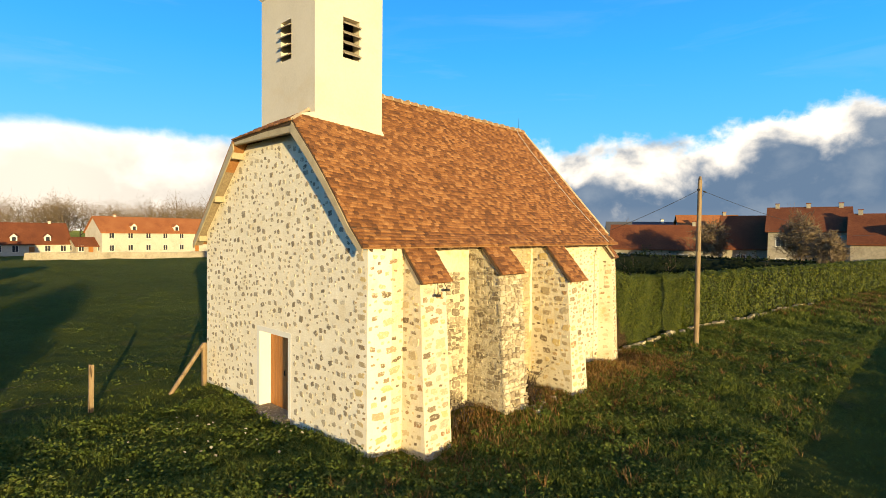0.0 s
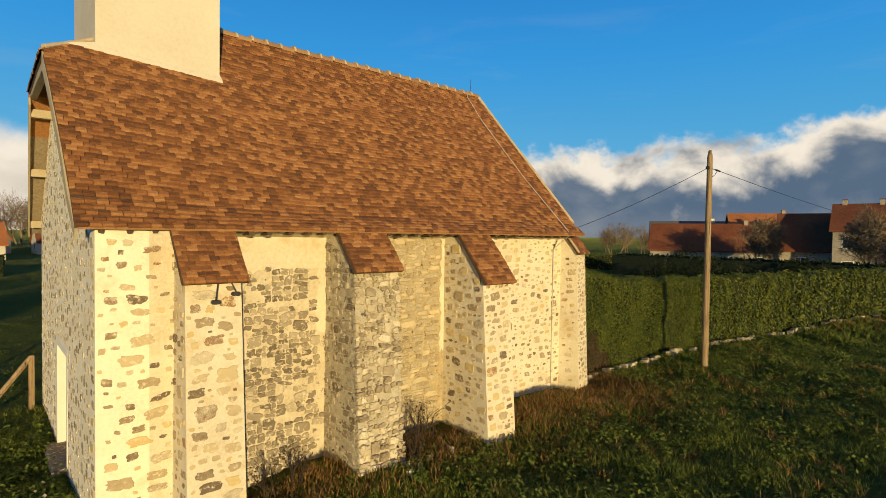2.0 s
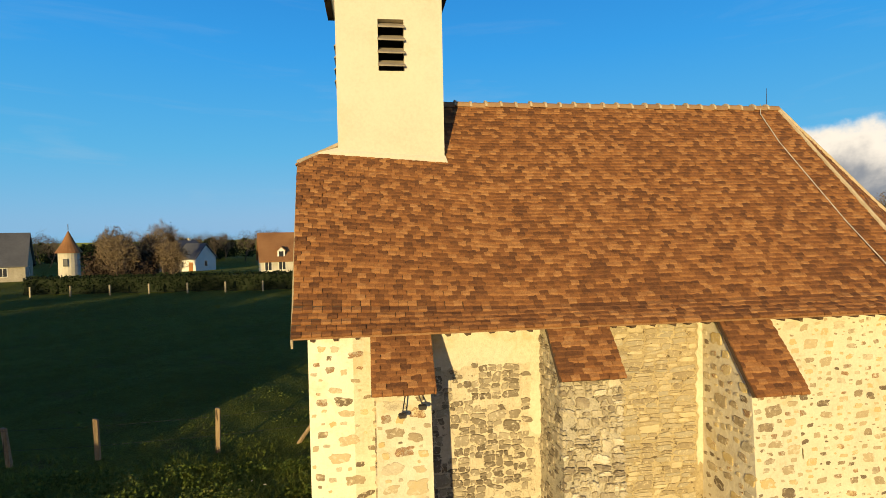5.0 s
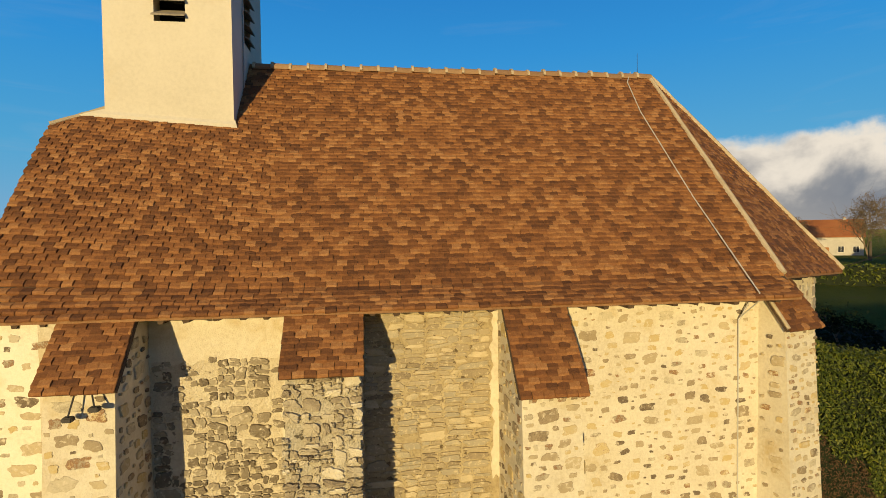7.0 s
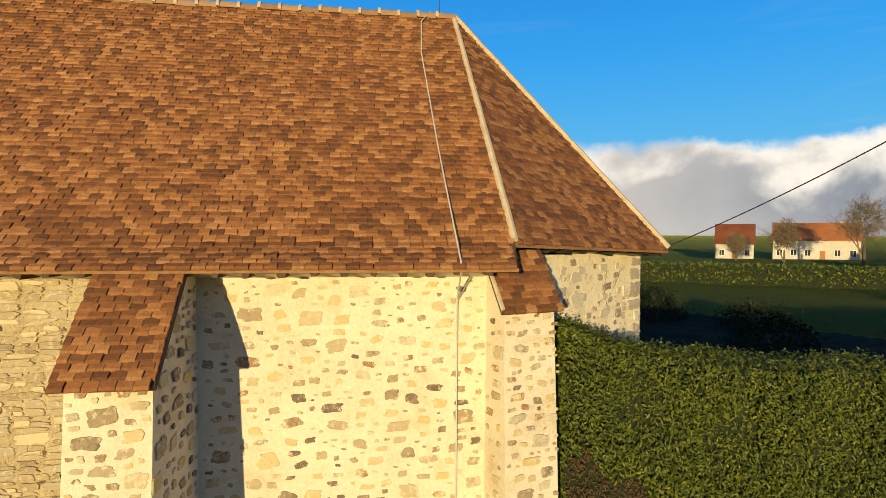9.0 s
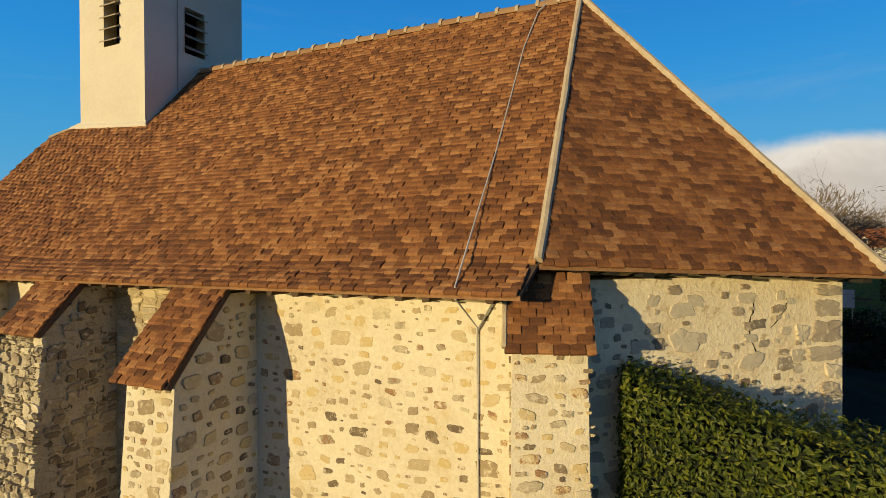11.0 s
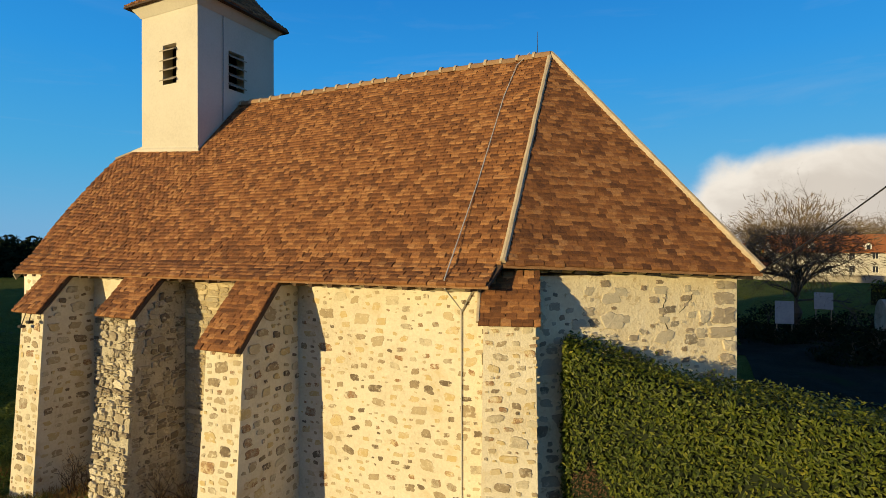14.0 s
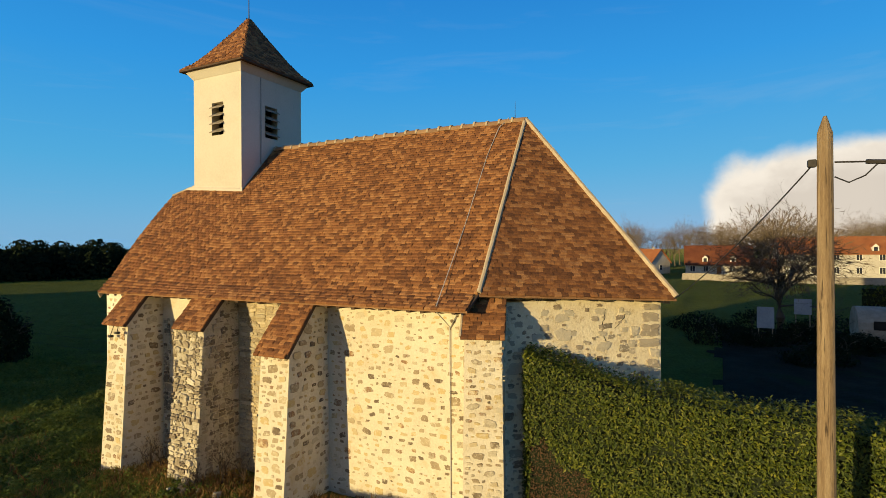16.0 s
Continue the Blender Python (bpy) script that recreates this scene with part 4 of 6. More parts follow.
part("cornice", loft(fresh(), [(TX0 - 0.01, TY0 - 0.01, 13.1), (TX1 + 0.01, TY0 - 0.01, 13.1), (TX1 + 0.01, TY1 + 0.01, 13.1), (TX0 - 0.01, TY1 + 0.01, 13.1)],
                     [(TX0 - 0.2, TY0 - 0.2, 13.36), (TX1 + 0.2, TY0 - 0.2, 13.36), (TX1 + 0.2, TY1 + 0.2, 13.36), (TX0 - 0.2, TY1 + 0.2, 13.36)]), M_render, tower, "coved cream cornice")


def spire():
    """Bell-cast pyramid."""
    bm = fresh()
    cx, cy = (TX0 + TX1) / 2, (TY0 + TY1) / 2
    hx, hy = (TX1 - TX0) / 2 + 0.34, (TY1 - TY0) / 2 + 0.30
    rings = []
    for s, z in ((1.0, 13.34), (1.0, 13.39), (0.80, 13.66), (0.60, 14.05), (0.40, 14.52), (0.2, 15.0), (0.03, 15.44)):
        rings.append([bm.verts.new((cx + a * hx * s, cy + b * hy * s, z)) for a, b in ((-1, -1), (1, -1), (1, 1), (-1, 1))])
    for a, b in zip(rings, rings[1:]):
        for i in range(4):
            bm.faces.new((a[i], a[(i + 1) % 4], b[(i + 1) % 4], b[i]))
    bm.faces.new(rings[0][::-1])
    bm.faces.new(rings[-1])
    return bm


spire_ob = part("spire", spire(), M_slab, tower, "bell-cast pyramid roof of brown tiles")
SP = []
cx, cy = (TX0 + TX1) / 2, (TY0 + TY1) / 2
hx, hy = (TX1 - TX0) / 2 + 0.34, (TY1 - TY0) / 2 + 0.30
levels = [(1.0, 13.39), (0.80, 13.66), (0.60, 14.05), (0.40, 14.52), (0.2, 15.0), (0.03, 15.44)]
for i, (p, q) in enumerate((((-1, -1), (1, -1)), ((1, -1), (1, 1)), ((1, 1), (-1, 1)), ((-1, 1), (-1, -1)))):
    for (s0, z0), (s1, z1) in zip(levels, levels[1:]):
        a, b = Vector((cx + p[0] * hx * s0, cy + p[1] * hy * s0, z0)), Vector((cx + q[0] * hx * s0, cy + q[1] * hy * s0, z0))
        a1, b1 = Vector((cx + p[0] * hx * s1, cy + p[1] * hy * s1, z1)), Vector((cx + q[0] * hx * s1, cy + q[1] * hy * s1, z1))
        upv = (a1 + b1) / 2 - (a + b) / 2
        L0, L1 = (b - a).length, (b1 - a1).length
        SP.append(tile_frames(a, b, tuple(upv), upv.length - 0.05, lambda y, L, L0=L0, L1=L1, h=upv.length: [((L0 - L1) / 2 * min(1, y / h), L0 - (L0 - L1) / 2 * min(1, y / h))], hang=0.0))
SP = np.concatenate([s for s in SP if len(s)])
lay("roof_tile", SP, TILES, TILE_DATA, M_tile, tower, "courses of brown flat clay tiles", SP[:, 1, 3])
part("finial", rod(fresh(), [(cx, cy, 15.3), (cx, cy, 16.9)], 0.02, 6, 0.008), M_iron, tower, "thin iron finial rod")
part("conduit", rod(fresh(), [(TX1 + 0.015, 12.52, 13.1), (TX1 + 0.02, 12.52, 11.2), (TX1 + 0.02, 12.50, 10.2)], 0.014, 6), M_zinc, tower, "grey cable conduit")

# lightning conductor
bm = fresh()
on_roof = lambda x, y, h=0.06: (x, y, roof_z(y) + h)
rod(bm, [(18.45, RIDGE_Y, RIDGE_Z + 0.12), on_roof(18.25, 12.9, 0.1), on_roof(18.2, 12.2), on_roof(18.32, 10.5), on_roof(18.43, EAVE_S + 0.02, 0.05), (18.43, EAVE_S + 0.03, EAVE_Z - 0.06), (18.46, YS - 0.035, 5.75), (18.46, YS - 0.022, 3.5), (18.46, YS - 0.022, 1.3)], 0.011, 6)
part("lightning_conductor", bm, M_cable, chapel, "thin grey lightning conductor cable")
part("bracket", rod(fresh(), [(18.66, YS - 0.05, EAVE_Z - 0.12), (18.47, YS - 0.03, 5.72)], 0.011, 6), M_zinc, chapel)
part("rod", rod(fresh(), [(18.62, RIDGE_Y, RIDGE_Z), (18.62, RIDGE_Y, RIDGE_Z + 0.55)], 0.009, 6, 0.004), M_iron, chapel, "short lightning rod on the ridge")

# ---- stones of the walls ----
def stone_shape(k, ragged):
    """A rough stone face in a unit square: a lumpy, chipped outline, bedded in the mortar and rounded off in front."""
    r = np.random.default_rng(300 + k)
    m = 22
    a = np.linspace(0, 2 * math.pi, m, endpoint=False) + r.uniform(-0.07, 0.07, m)
    p = r.uniform(2.8, 7.0)
    rad = (np.abs(np.cos(a)) ** p + np.abs(np.sin(a)) ** p) ** (-1 / p)
    for h in range(2, 6):
        rad = rad * (1 + ragged * r.normal(0, 0.13) * np.sin(h * a + r.uniform(0, 6.28)))
    rad = rad * (1 - ragged * np.abs(r.normal(0, 0.30, m)))
    P = np.stack([np.cos(a), np.sin(a)], 1) * rad[:, None]
    P = P + r.uniform(-0.22, 0.22) * P[:, ::-1] * np.array([1, 0]) + r.uniform(-0.12, 0.12) * P[:, ::-1] * np.array([0, 1])
    P = P / np.abs(P).max(0) * 0.5
    V = np.concatenate([np.c_[P, np.full(m, -0.5)], np.c_[P * r.uniform(0.84, 0.96, (m, 1)), r.uniform(0.6, 1.1, m)], [[0.04 * r.normal(), 0.04 * r.normal(), 1.02]]])
    F = [(i, (i + 1) % m, m + (i + 1) % m) for i in range(m)] + [(i, m + (i + 1) % m, m + i) for i in range(m)]
    F += [(m + i, m + (i + 1) % m, 2 * m) for i in range(m)]
    return V, np.array(F)


STONES = [stone_shape(k, 0.36) for k in range(30)]
STONE_DATA = {}


def stones_of(material):
    if material.name not in STONE_DATA:
        STONE_DATA[material.name] = [fast_mesh("stone", v, f, material) for v, f in STONES]
    return STONE_DATA[material.name]


def split(width, height, w0, h0, gap, inside, drop=0.06):
    """Stones (u, v, w, h) that fill a face like a rubble wall: the face cut again and again."""
    out = []

    def cut(u, v, w, h):
        if w < w0 * rng.uniform(0.5, 2.1) and h < h0 * rng.uniform(0.5, 2.0):
            if min(w, h) > 0.04 and rng.random() > drop and inside(u + w / 2, v + h / 2):
                out.append((u + w / 2, v + h / 2, w - gap, h - gap))
            return
        t = rng.uniform(0.32, 0.68)
        if w / w0 > h / h0:
            cut(u, v, w * t, h)
            cut(u + w * t, v, w * (1 - t), h)
        else:
            cut(u, v, w, h * t)
            cut(u, v + h * t, w, h * (1 - t))
    cut(0.0, 0.0, width, height)
    return np.array(out)


def scatter(width, height, passes, gap, inside, tries=12):
    """Stones (u, v, w, h) that do not overlap, from the largest pass to the smallest."""
    done = np.zeros((0, 4))
    for count, w0, w1, a0, a1 in passes:
        for _ in range(count):
            for _ in range(tries):
                w = rng.uniform(w0, w1)
                h = w * rng.uniform(a0, a1)
                u, v = rng.uniform(w / 2, width - w / 2), rng.uniform(h / 2, height - h / 2)
                if not inside(u, v) or (len(done) and np.any((np.abs(done[:, 0] - u) < (done[:, 2] + w) / 2 + gap) & (np.abs(done[:, 1] - v) < (done[:, 3] + h) / 2 + gap))):
                    continue
                done = np.concatenate([done, [[u, v, w, h]]])
                break
    return done


def set_stones(parent, o, v, n, stones, material, thick, label, turn=0.08, most=300):
    """Sets stones into the face through o that rises along v and looks along n."""
    v, n = np.array(v, float), np.array(n, float)
    v /= np.linalg.norm(v)
    u = np.cross(v, n)
    u /= np.linalg.norm(u)
    n = np.cross(u, v)
    fr = []
    for a, b, w, h in stones:
        t = rng.normal(0, turn)
        uu, vv = u * math.cos(t) + v * math.sin(t), v * math.cos(t) - u * math.sin(t)
        if rng.random() < 0.5:
            uu = -uu
            vv = -vv
        fr.append(basis(np.array(o, float) + u * a + v * b, uu * w, vv * h, n * thick * rng.uniform(0.5, 1.3)))
    if fr:
        lay("stone", fr, STONES, stones_of(material), material, parent, label, most=most)


Z0 = 1.25
# west front: small dark stones all over, u runs south
H = 7.6


def on_front(u, v):
    y, z = YNW - u, Z0 + v
    if D0 - 0.25 < y < D1 + 0.25 and z < D_TOP + 0.25:
        return False
    return z < gable_z(y) - 0.1 and (u < YNW - YSW - 0.42)


set_stones(west_wall, (X0, YNW, Z0), (0, 0, 1), (-1, 0, 0), scatter(YNW - YSW, H, [(70, 0.18, 0.29, 0.45, 0.9), (520, 0.11, 0.20, 0.5, 1.1), (640, 0.06, 0.11, 0.5, 1.2)], 0.025, on_front, 6), M_stone_small, 0.012, "small dark stones set in the mortar", 0.22)
quoin = lambda u, v: True
set_stones(west_wall, (X0, YSW + 0.48, Z0), (0, 0, 1), (-1, 0, 0), scatter(0.46, 4.8, [(14, 0.20, 0.38, 0.35, 0.6), (40, 0.10, 0.18, 0.5, 0.9), (40, 0.06, 0.1, 0.5, 1.0)], 0.03, quoin), M_stone_mix, 0.008, "quoin stones")
# thickened corner
set_stones(corner_wall, (X0 + 0.02, YSW, Z0), (0, 0, 1), (0, -1, 0), scatter(1.05, 4.75, [(18, 0.22, 0.42, 0.3, 0.55), (34, 0.12, 0.24, 0.4, 0.8), (60, 0.06, 0.12, 0.5, 1.0)], 0.04, quoin), M_stone_mix, 0.008, "ochre and grey stones")
# buttresses


def face_buttress(ob,  x0, x1, y_top, y_foot, z_top, passes, gap, material, thick, label, side_passes, side_material):
    zf = 0.9
    v = (0, y_top - y_foot, z_top - zf)
    ln = math.hypot(v[1], v[2])
    z_from = (Z0 - zf) / (z_top - zf)
    o = (x0, y_foot + v[1] * z_from, Z0)
    loose = thick > 0.03
    if loose:
        o = (x0 - 0.05, o[1], o[2])
    set_stones(ob, o, v, (0, -1, 0), split(x1 - x0 + 0.10, ln * (1 - z_from), 0.21, 0.14, gap, quoin, 0.16) if loose else scatter(x1 - x0, ln * (1 - z_from), passes, gap, quoin, 40), material, thick, label, 0.13 if loose else 0.06)

    def on_side(depth):
        def f(u, w):
            z = Z0 + w
            lim = y_foot + (y_top - y_foot) * (z - zf) / (z_top - zf)
            if z > z_top:
                lim = y_top + (z - z_top) * (EAVE_S + 0.12 - y_top) / (EAVE_Z - 0.12 - z_top)
            return depth(u) > lim + 0.1 and z < EAVE_Z - 0.25
        return f
    set_stones(ob, (x1 + 0.015, 7.9, Z0), (0, 0, 1), (1, 0, 0), split(YS - 7.9, EAVE_Z - Z0, 0.26, 0.16, 0.01, on_side(lambda u: 7.9 + u), 0.3) if loose else scatter(YS - 7.9, EAVE_Z - Z0, side_passes, 0.035, on_side(lambda u: 7.9 + u), 24), side_material, 0.022 if loose else 0.015, "stones of the buttress side")
    set_stones(ob, (x0 - 0.015, YS, Z0), (0, 0, 1), (-1, 0, 0), split(YS - 7.9, EAVE_Z - Z0, 0.26, 0.16, 0.01, on_side(lambda u: YS - u), 0.42) if loose else scatter(YS - 7.9, EAVE_Z - Z0, side_passes, 0.035, on_side(lambda u: YS - u), 24), side_material, 0.022 if loose else 0.015, "stones of the buttress side")


SIDE = [(34, 0.18, 0.34, 0.45, 0.8), (90, 0.10, 0.2, 0.5, 0.9), (90, 0.06, 0.1, 0.5, 1.0)]
face_buttress(B1, 8.38, 9.21, 8.44, 8.17, 5.35, [(26, 0.22, 0.38, 0.45, 0.8), (60, 0.12, 0.22, 0.5, 0.9), (60, 0.06, 0.11, 0.5, 1.0)], 0.02, M_stone_mix, 0.010, "large pale and ochre stones", SIDE, M_stone_mix)
face_buttress(B2, 11.28, 12.23, 8.44, 8.10, 5.40, [(44, 0.2, 0.38, 0.4, 0.8), (90, 0.11, 0.2, 0.45, 0.9), (130, 0.06, 0.11, 0.5, 1.1)], 0.0, M_stone_pale, 0.06, "loose grey rubble", [(40, 0.20, 0.36, 0.4, 0.7), (120, 0.10, 0.2, 0.5, 0.9), (260, 0.05, 0.1, 0.5, 1.0)], M_stone_rubble)
face_buttress(B3, 14.38, 15.21, 8.20, 7.90, 5.05, [(30, 0.20, 0.34, 0.45, 0.8), (60, 0.12, 0.22, 0.4, 0.8), (60, 0.06, 0.11, 0.5, 1.0)], 0.02, M_stone_mix, 0.010, "brown and ochre stones", SIDE, M_stone_mix)
# corner buttress of the apse
o4 = np.array(corner_at(-0.40, -0.118, Z0))
v4 = np.array(corner_at(-0.37, 0.06, 5.62)) - np.array(corner_at(-0.42, -0.13, 0.9))
q4 = scatter(0.8, 4.4, [(18, 0.17, 0.30, 0.4, 0.7), (60, 0.11, 0.2, 0.4, 0.8), (60, 0.05, 0.11, 0.5, 1.0)], 0.02, quoin, 40)
set_stones(B4, o4, v4, CN, q4, M_stone_mix, 0.014, "stacked quoin stones")
set_stones(B4, corner_at(-0.39, 0.50, Z0), (0, 0, 1), -CD, scatter(0.46, 4.3, [(14, 0.14, 0.26, 0.4, 0.8), (20, 0.07, 0.12, 0.5, 1.0)], 0.05, quoin), M_stone_mix, 0.015, "stones of the buttress side")
# bays of the long wall, u runs east
rag = lambda u, v, lim: v < lim + 0.35 * noise.noise(Vector((u * 1.7, v * 1.1, 3.0)))
smear = lambda u, v, seed: noise.noise(Vector((u * 1.3, v * 1.0, seed)))
bare1 = lambda u, v: rag(u, v, 4.15) and u < 1.86 + 0.25 * noise.noise(Vector((v * 1.3, 0.0, 9.0))) and smear(u, v, 5.0) + 0.4 * smear(3 * u, 3 * v, 2.0) < 0.62
bay1 = split(2.03, 4.5, 0.23, 0.145, -0.004, lambda u, v: bare1(u, v) and (v < 3.6 or rng.random() < 0.75), 0.13)
set_stones(south_bays[0], (9.24, YS, Z0), (0, 0, 1), (0, -1, 0), bay1, M_stone_rubble, 0.034, "exposed grey rubble", 0.12)
bay2 = split(1.98, 4.75, 0.38, 0.12, 0.0, lambda u, v: u < 1.86 + 0.14 * noise.noise(Vector((v * 1.9, 2.0, 4.0))), 0.05)
set_stones(south_bays[1], (12.27, YS, Z0), (0, 0, 1), (0, -1, 0), bay2, M_stone_flat, 0.022, "flat coursed ochre stones", 0.05)
bay3 = scatter(3.6, 4.75, [(55, 0.20, 0.34, 0.35, 0.8), (230, 0.11, 0.22, 0.35, 0.8), (330, 0.05, 0.11, 0.35, 0.9)], 0.03, quoin)
set_stones(south_bays[2], (15.26, YS, Z0), (0, 0, 1), (0, -1, 0), bay3, M_stone_mix, 0.006, "ochre, brown and grey stones", 0.1)
# apse wall
AD = np.array([E_S[0] - X1, E_S[1] - YS, 0])
AL = np.linalg.norm(AD)
AN = np.array([AD[1], -AD[0], 0]) / AL
apse_st = scatter(AL - 0.5, 4.95, [(34, 0.28, 0.48, 0.45, 0.75), (110, 0.15, 0.28, 0.5, 0.8), (220, 0.07, 0.14, 0.5, 1.0)], 0.010, lambda u, v: u > 0.3 and not 2.80 < u < 3.15 and smear(u, v, 8.0) < (0.6 if v < 4.2 else 0.0), 30)
set_stones(apse_wall, (X1, YS, Z0), (0, 0, 1), AN, apse_st, M_stone_apse, 0.015, "grey and brown rubble", 0.1)
loose = scatter(AL - 0.5, 4.85, [(26, 0.14, 0.3, 0.45, 0.8), (50, 0.07, 0.13, 0.5, 1.0)], 0.1, lambda u, v: u > 0.4 and v > 2.9)
set_stones(apse_wall, (X1, YS, Z0), (0, 0, 1), AN, loose[::2], M_stone_small, 0.012, "dark brown stones", 0.1)
q5, at = [], 0.1
while at < 4.8:
    h = rng.uniform(0.14, 0.36)
    w = rng.uniform(0.28, 0.62)
    q5.append((AL - w / 2 - 0.01, at + h / 2, w, h - 0.02))
    if rng.random() < 0.6 and h > 0.18:
        q5.append((AL - w - 0.14, at + h / 2, 0.22, h * 0.8))
    at += h
set_stones(apse_wall, (X1, YS, Z0), (0, 0, 1), AN, q5, M_stone_apse, 0.03, "grey quoin blocks", 0.05)


def crack(u0, z0, steps, lean):
    """A jagged open crack in the apse wall."""
    bm = fresh()
    u, z = u0, z0
    last = None
    for i in range(steps):
        w = 0.008 + 0.013 * abs(math.sin(i * 1.9))
        p = np.array([X1, YS, 0]) + AD / AL * u + AN * 0.006
        q = p + AD / AL * w
        cur = (bm.verts.new((p[0], p[1], z)), bm.verts.new((q[0], q[1], z)))
        if last:
            bm.faces.new((last[0], last[1], cur[1], cur[0]))
        last = cur
        u += lean + rng.normal(0, 0.03)
        z -= 0.045
    bmesh.ops.solidify(bm, geom=list(bm.faces), thickness=0.01)
    return part("crack", bm, M_dark, apse_wall, "dark settlement crack")


crack(2.78, 6.02, 19, 0.008)
crack(3.30, 6.0, 9, -0.035)

# lamps under the first buttress roof
for x, dz in ((8.76, 0.28), (9.06, 0.17)):
    lamp = thing("floodlight", (x, 8.33, 5.36), "small dark metal floodlight hanging on a bent arm under the eave", "lamp", "floodlights on the buttress")
    part("arm", rod(fresh(), [(x + 0.12 * (1 if x < 9 else -1), 8.42, 5.36), (x + 0.05 * (1 if x < 9 else -1), 8.30, 5.33), (x, 8.24, 5.36 - dz)], 0.011, 6), M_iron, lamp)
    part("head", box(fresh(), (x - 0.06, 8.19, 5.36 - dz - 0.06), (x + 0.06, 8.30, 5.36 - dz), 0.012), M_iron, lamp, "dark square lamp head")

# ---- pole and wires ----
POLE = (24.72, 7.84)
pole = thing("utility_pole", (POLE[0], POLE[1], 1.5), "weathered round wooden utility pole standing in the grass", "pole")
bm = rod(fresh(), [(POLE[0] + 0.0, POLE[1], z) for z in np.linspace(1.2, 8.85, 9)], 0.118, 14, 0.088)
part("post", bm, M_post, pole)
part("cap", loft(fresh(), [(POLE[0] + 0.089 * math.cos(a), POLE[1] + 0.089 * math.sin(a), 8.85) for a in np.linspace(0, 2 * math.pi, 14, endpoint=False)], [(POLE[0] + 0.02 * math.cos(a), POLE[1] + 0.05 * math.sin(a), 9.07) for a in np.linspace(0, 2 * math.pi, 14, endpoint=False)]), M_post, pole, "pointed pole top")
part("clamp", box(fresh(), (POLE[0] - 0.19, POLE[1] - 0.04, 8.42), (POLE[0] - 0.09, POLE[1] + 0.06, 8.52), 0.01), M_iron, pole, "dark cable clamp")
part("insulator", rod(fresh(), [(POLE[0] + 0.1, POLE[1], 8.47), (POLE[0] + 0.42, POLE[1] - 0.02, 8.45)], 0.012, 6), M_iron, pole)
part("insulator", rod(fresh(), [(POLE[0] + 0.42, POLE[1] - 0.02, 8.45), (POLE[0] + 0.72, POLE[1] - 0.04, 8.42)], 0.03, 8), M_iron, pole, "black cable grip")
part("slack_loop", rod(fresh(), [(POLE[0] + 0.1, POLE[1], 8.28), (POLE[0] + 0.25, POLE[1], 8.20), (POLE[0] + 0.42, POLE[1], 8.28), (POLE[0] + 0.55, POLE[1] - 0.03, 8.43)], 0.01, 6), M_wire, pole)


def cable(a, b, sag, radius, label):
    a, b = Vector(a), Vector(b)
    pts = [a.lerp(b, t) - Vector((0, 0, sag * 4 * t * (1 - t))) for t in np.linspace(0, 1, 18)]
    ob = part("overhead_cable", rod(fresh(), pts, radius, 5), M_wire)
    tagged(ob, label, "cable")


cable((POLE[0] - 0.12, POLE[1], 8.47), (22.55, 12.3, 6.2), 0.12, 0.010, "black twisted overhead cable from the pole to the eave")
cable((POLE[0] + 0.72, POLE[1] - 0.04, 8.42), (86.0, 6.0, 7.0), 0.9, 0.010, "black overhead cable from the pole to the houses")

# ---- fence ----
for x, y, h, lean in ((3.85, 16.45, 1.3, 0.02), (0.68, 16.35, 1.15, -0.03), (-1.65, 16.5, 1.1, -0.12), (-4.8, 16.4, 1.2, 0.03)):
    f = thing("fence_post", (x, y, 1.5), "rough square wooden fence post standing in the meadow", "fence post", "posts of the meadow fence")
    z = float(ground_z(np.float64(x), np.float64(y)))
    part("post", loft(fresh(), [(x - 0.06, y - 0.06, z - 0.2), (x + 0.06, y - 0.05, z - 0.2), (x + 0.06, y + 0.06, z - 0.2), (x - 0.055, y + 0.055, z - 0.2)], [(x + lean * h - 0.055, y - 0.055, z + h), (x + lean * h + 0.06, y - 0.05, z + h - 0.02), (x + lean * h + 0.055, y + 0.055, z + h - 0.04), (x + lean * h - 0.05, y + 0.05, z + h)]), M_post, f)
f = thing("fence_strut", (7.1, 16.95, 1.5), "fence end post with a slanting wooden brace", "fence post")
part("post", box(fresh(), (7.02, 16.88, 1.2), (7.14, 17.0, 2.92), 0.008), M_post, f)
part("brace", rod(fresh(), [(6.02, 16.9, 1.45), (7.05, 16.93, 2.85)], 0.065, 6), M_post, f)
for dz in (0.45, 1.0):
    ob = part("fence_wire", rod(fresh(), [(-30, 16.4, 1.6 + dz), (-4.8, 16.4, 1.6 + dz), (0.68, 16.35, 1.56 + dz), (3.85, 16.45, 1.6 + dz), (7.05, 16.93, 1.6 + dz)], 0.004, 4), M_wire)
    tagged(ob, "thin rusty wire strung between the fence posts", "wire")

# ---- plants ----


def leaf_mesh(name, centres, normals, size, aspect, material, fold=0.25):
    """Many folded leaves: four corners and a mid rib each."""
    k = len(centres)
    a = rng.normal(size=(k, 3))
    a -= normals * np.sum(a * normals, 1)[:, None]
    a /= np.linalg.norm(a, axis=1)[:, None] + 1e-9
    b = np.cross(normals, a)
    ln = (size * rng.uniform(0.6, 1.3, k))[:, None]
    tip, base = centres + a * ln / 2, centres - a * ln / 2
    side = b * ln * aspect / 2
    lift = normals * ln * fold * 0.3
    V = np.stack([base, centres + side + lift, tip, centres - side + lift], 1).reshape(-1, 3)
    i = np.arange(k)[:, None] * 4
    F = np.concatenate([i + [[0, 1, 2]], i + [[0, 2, 3]]])
    return fast_mesh(name, V, F, material)


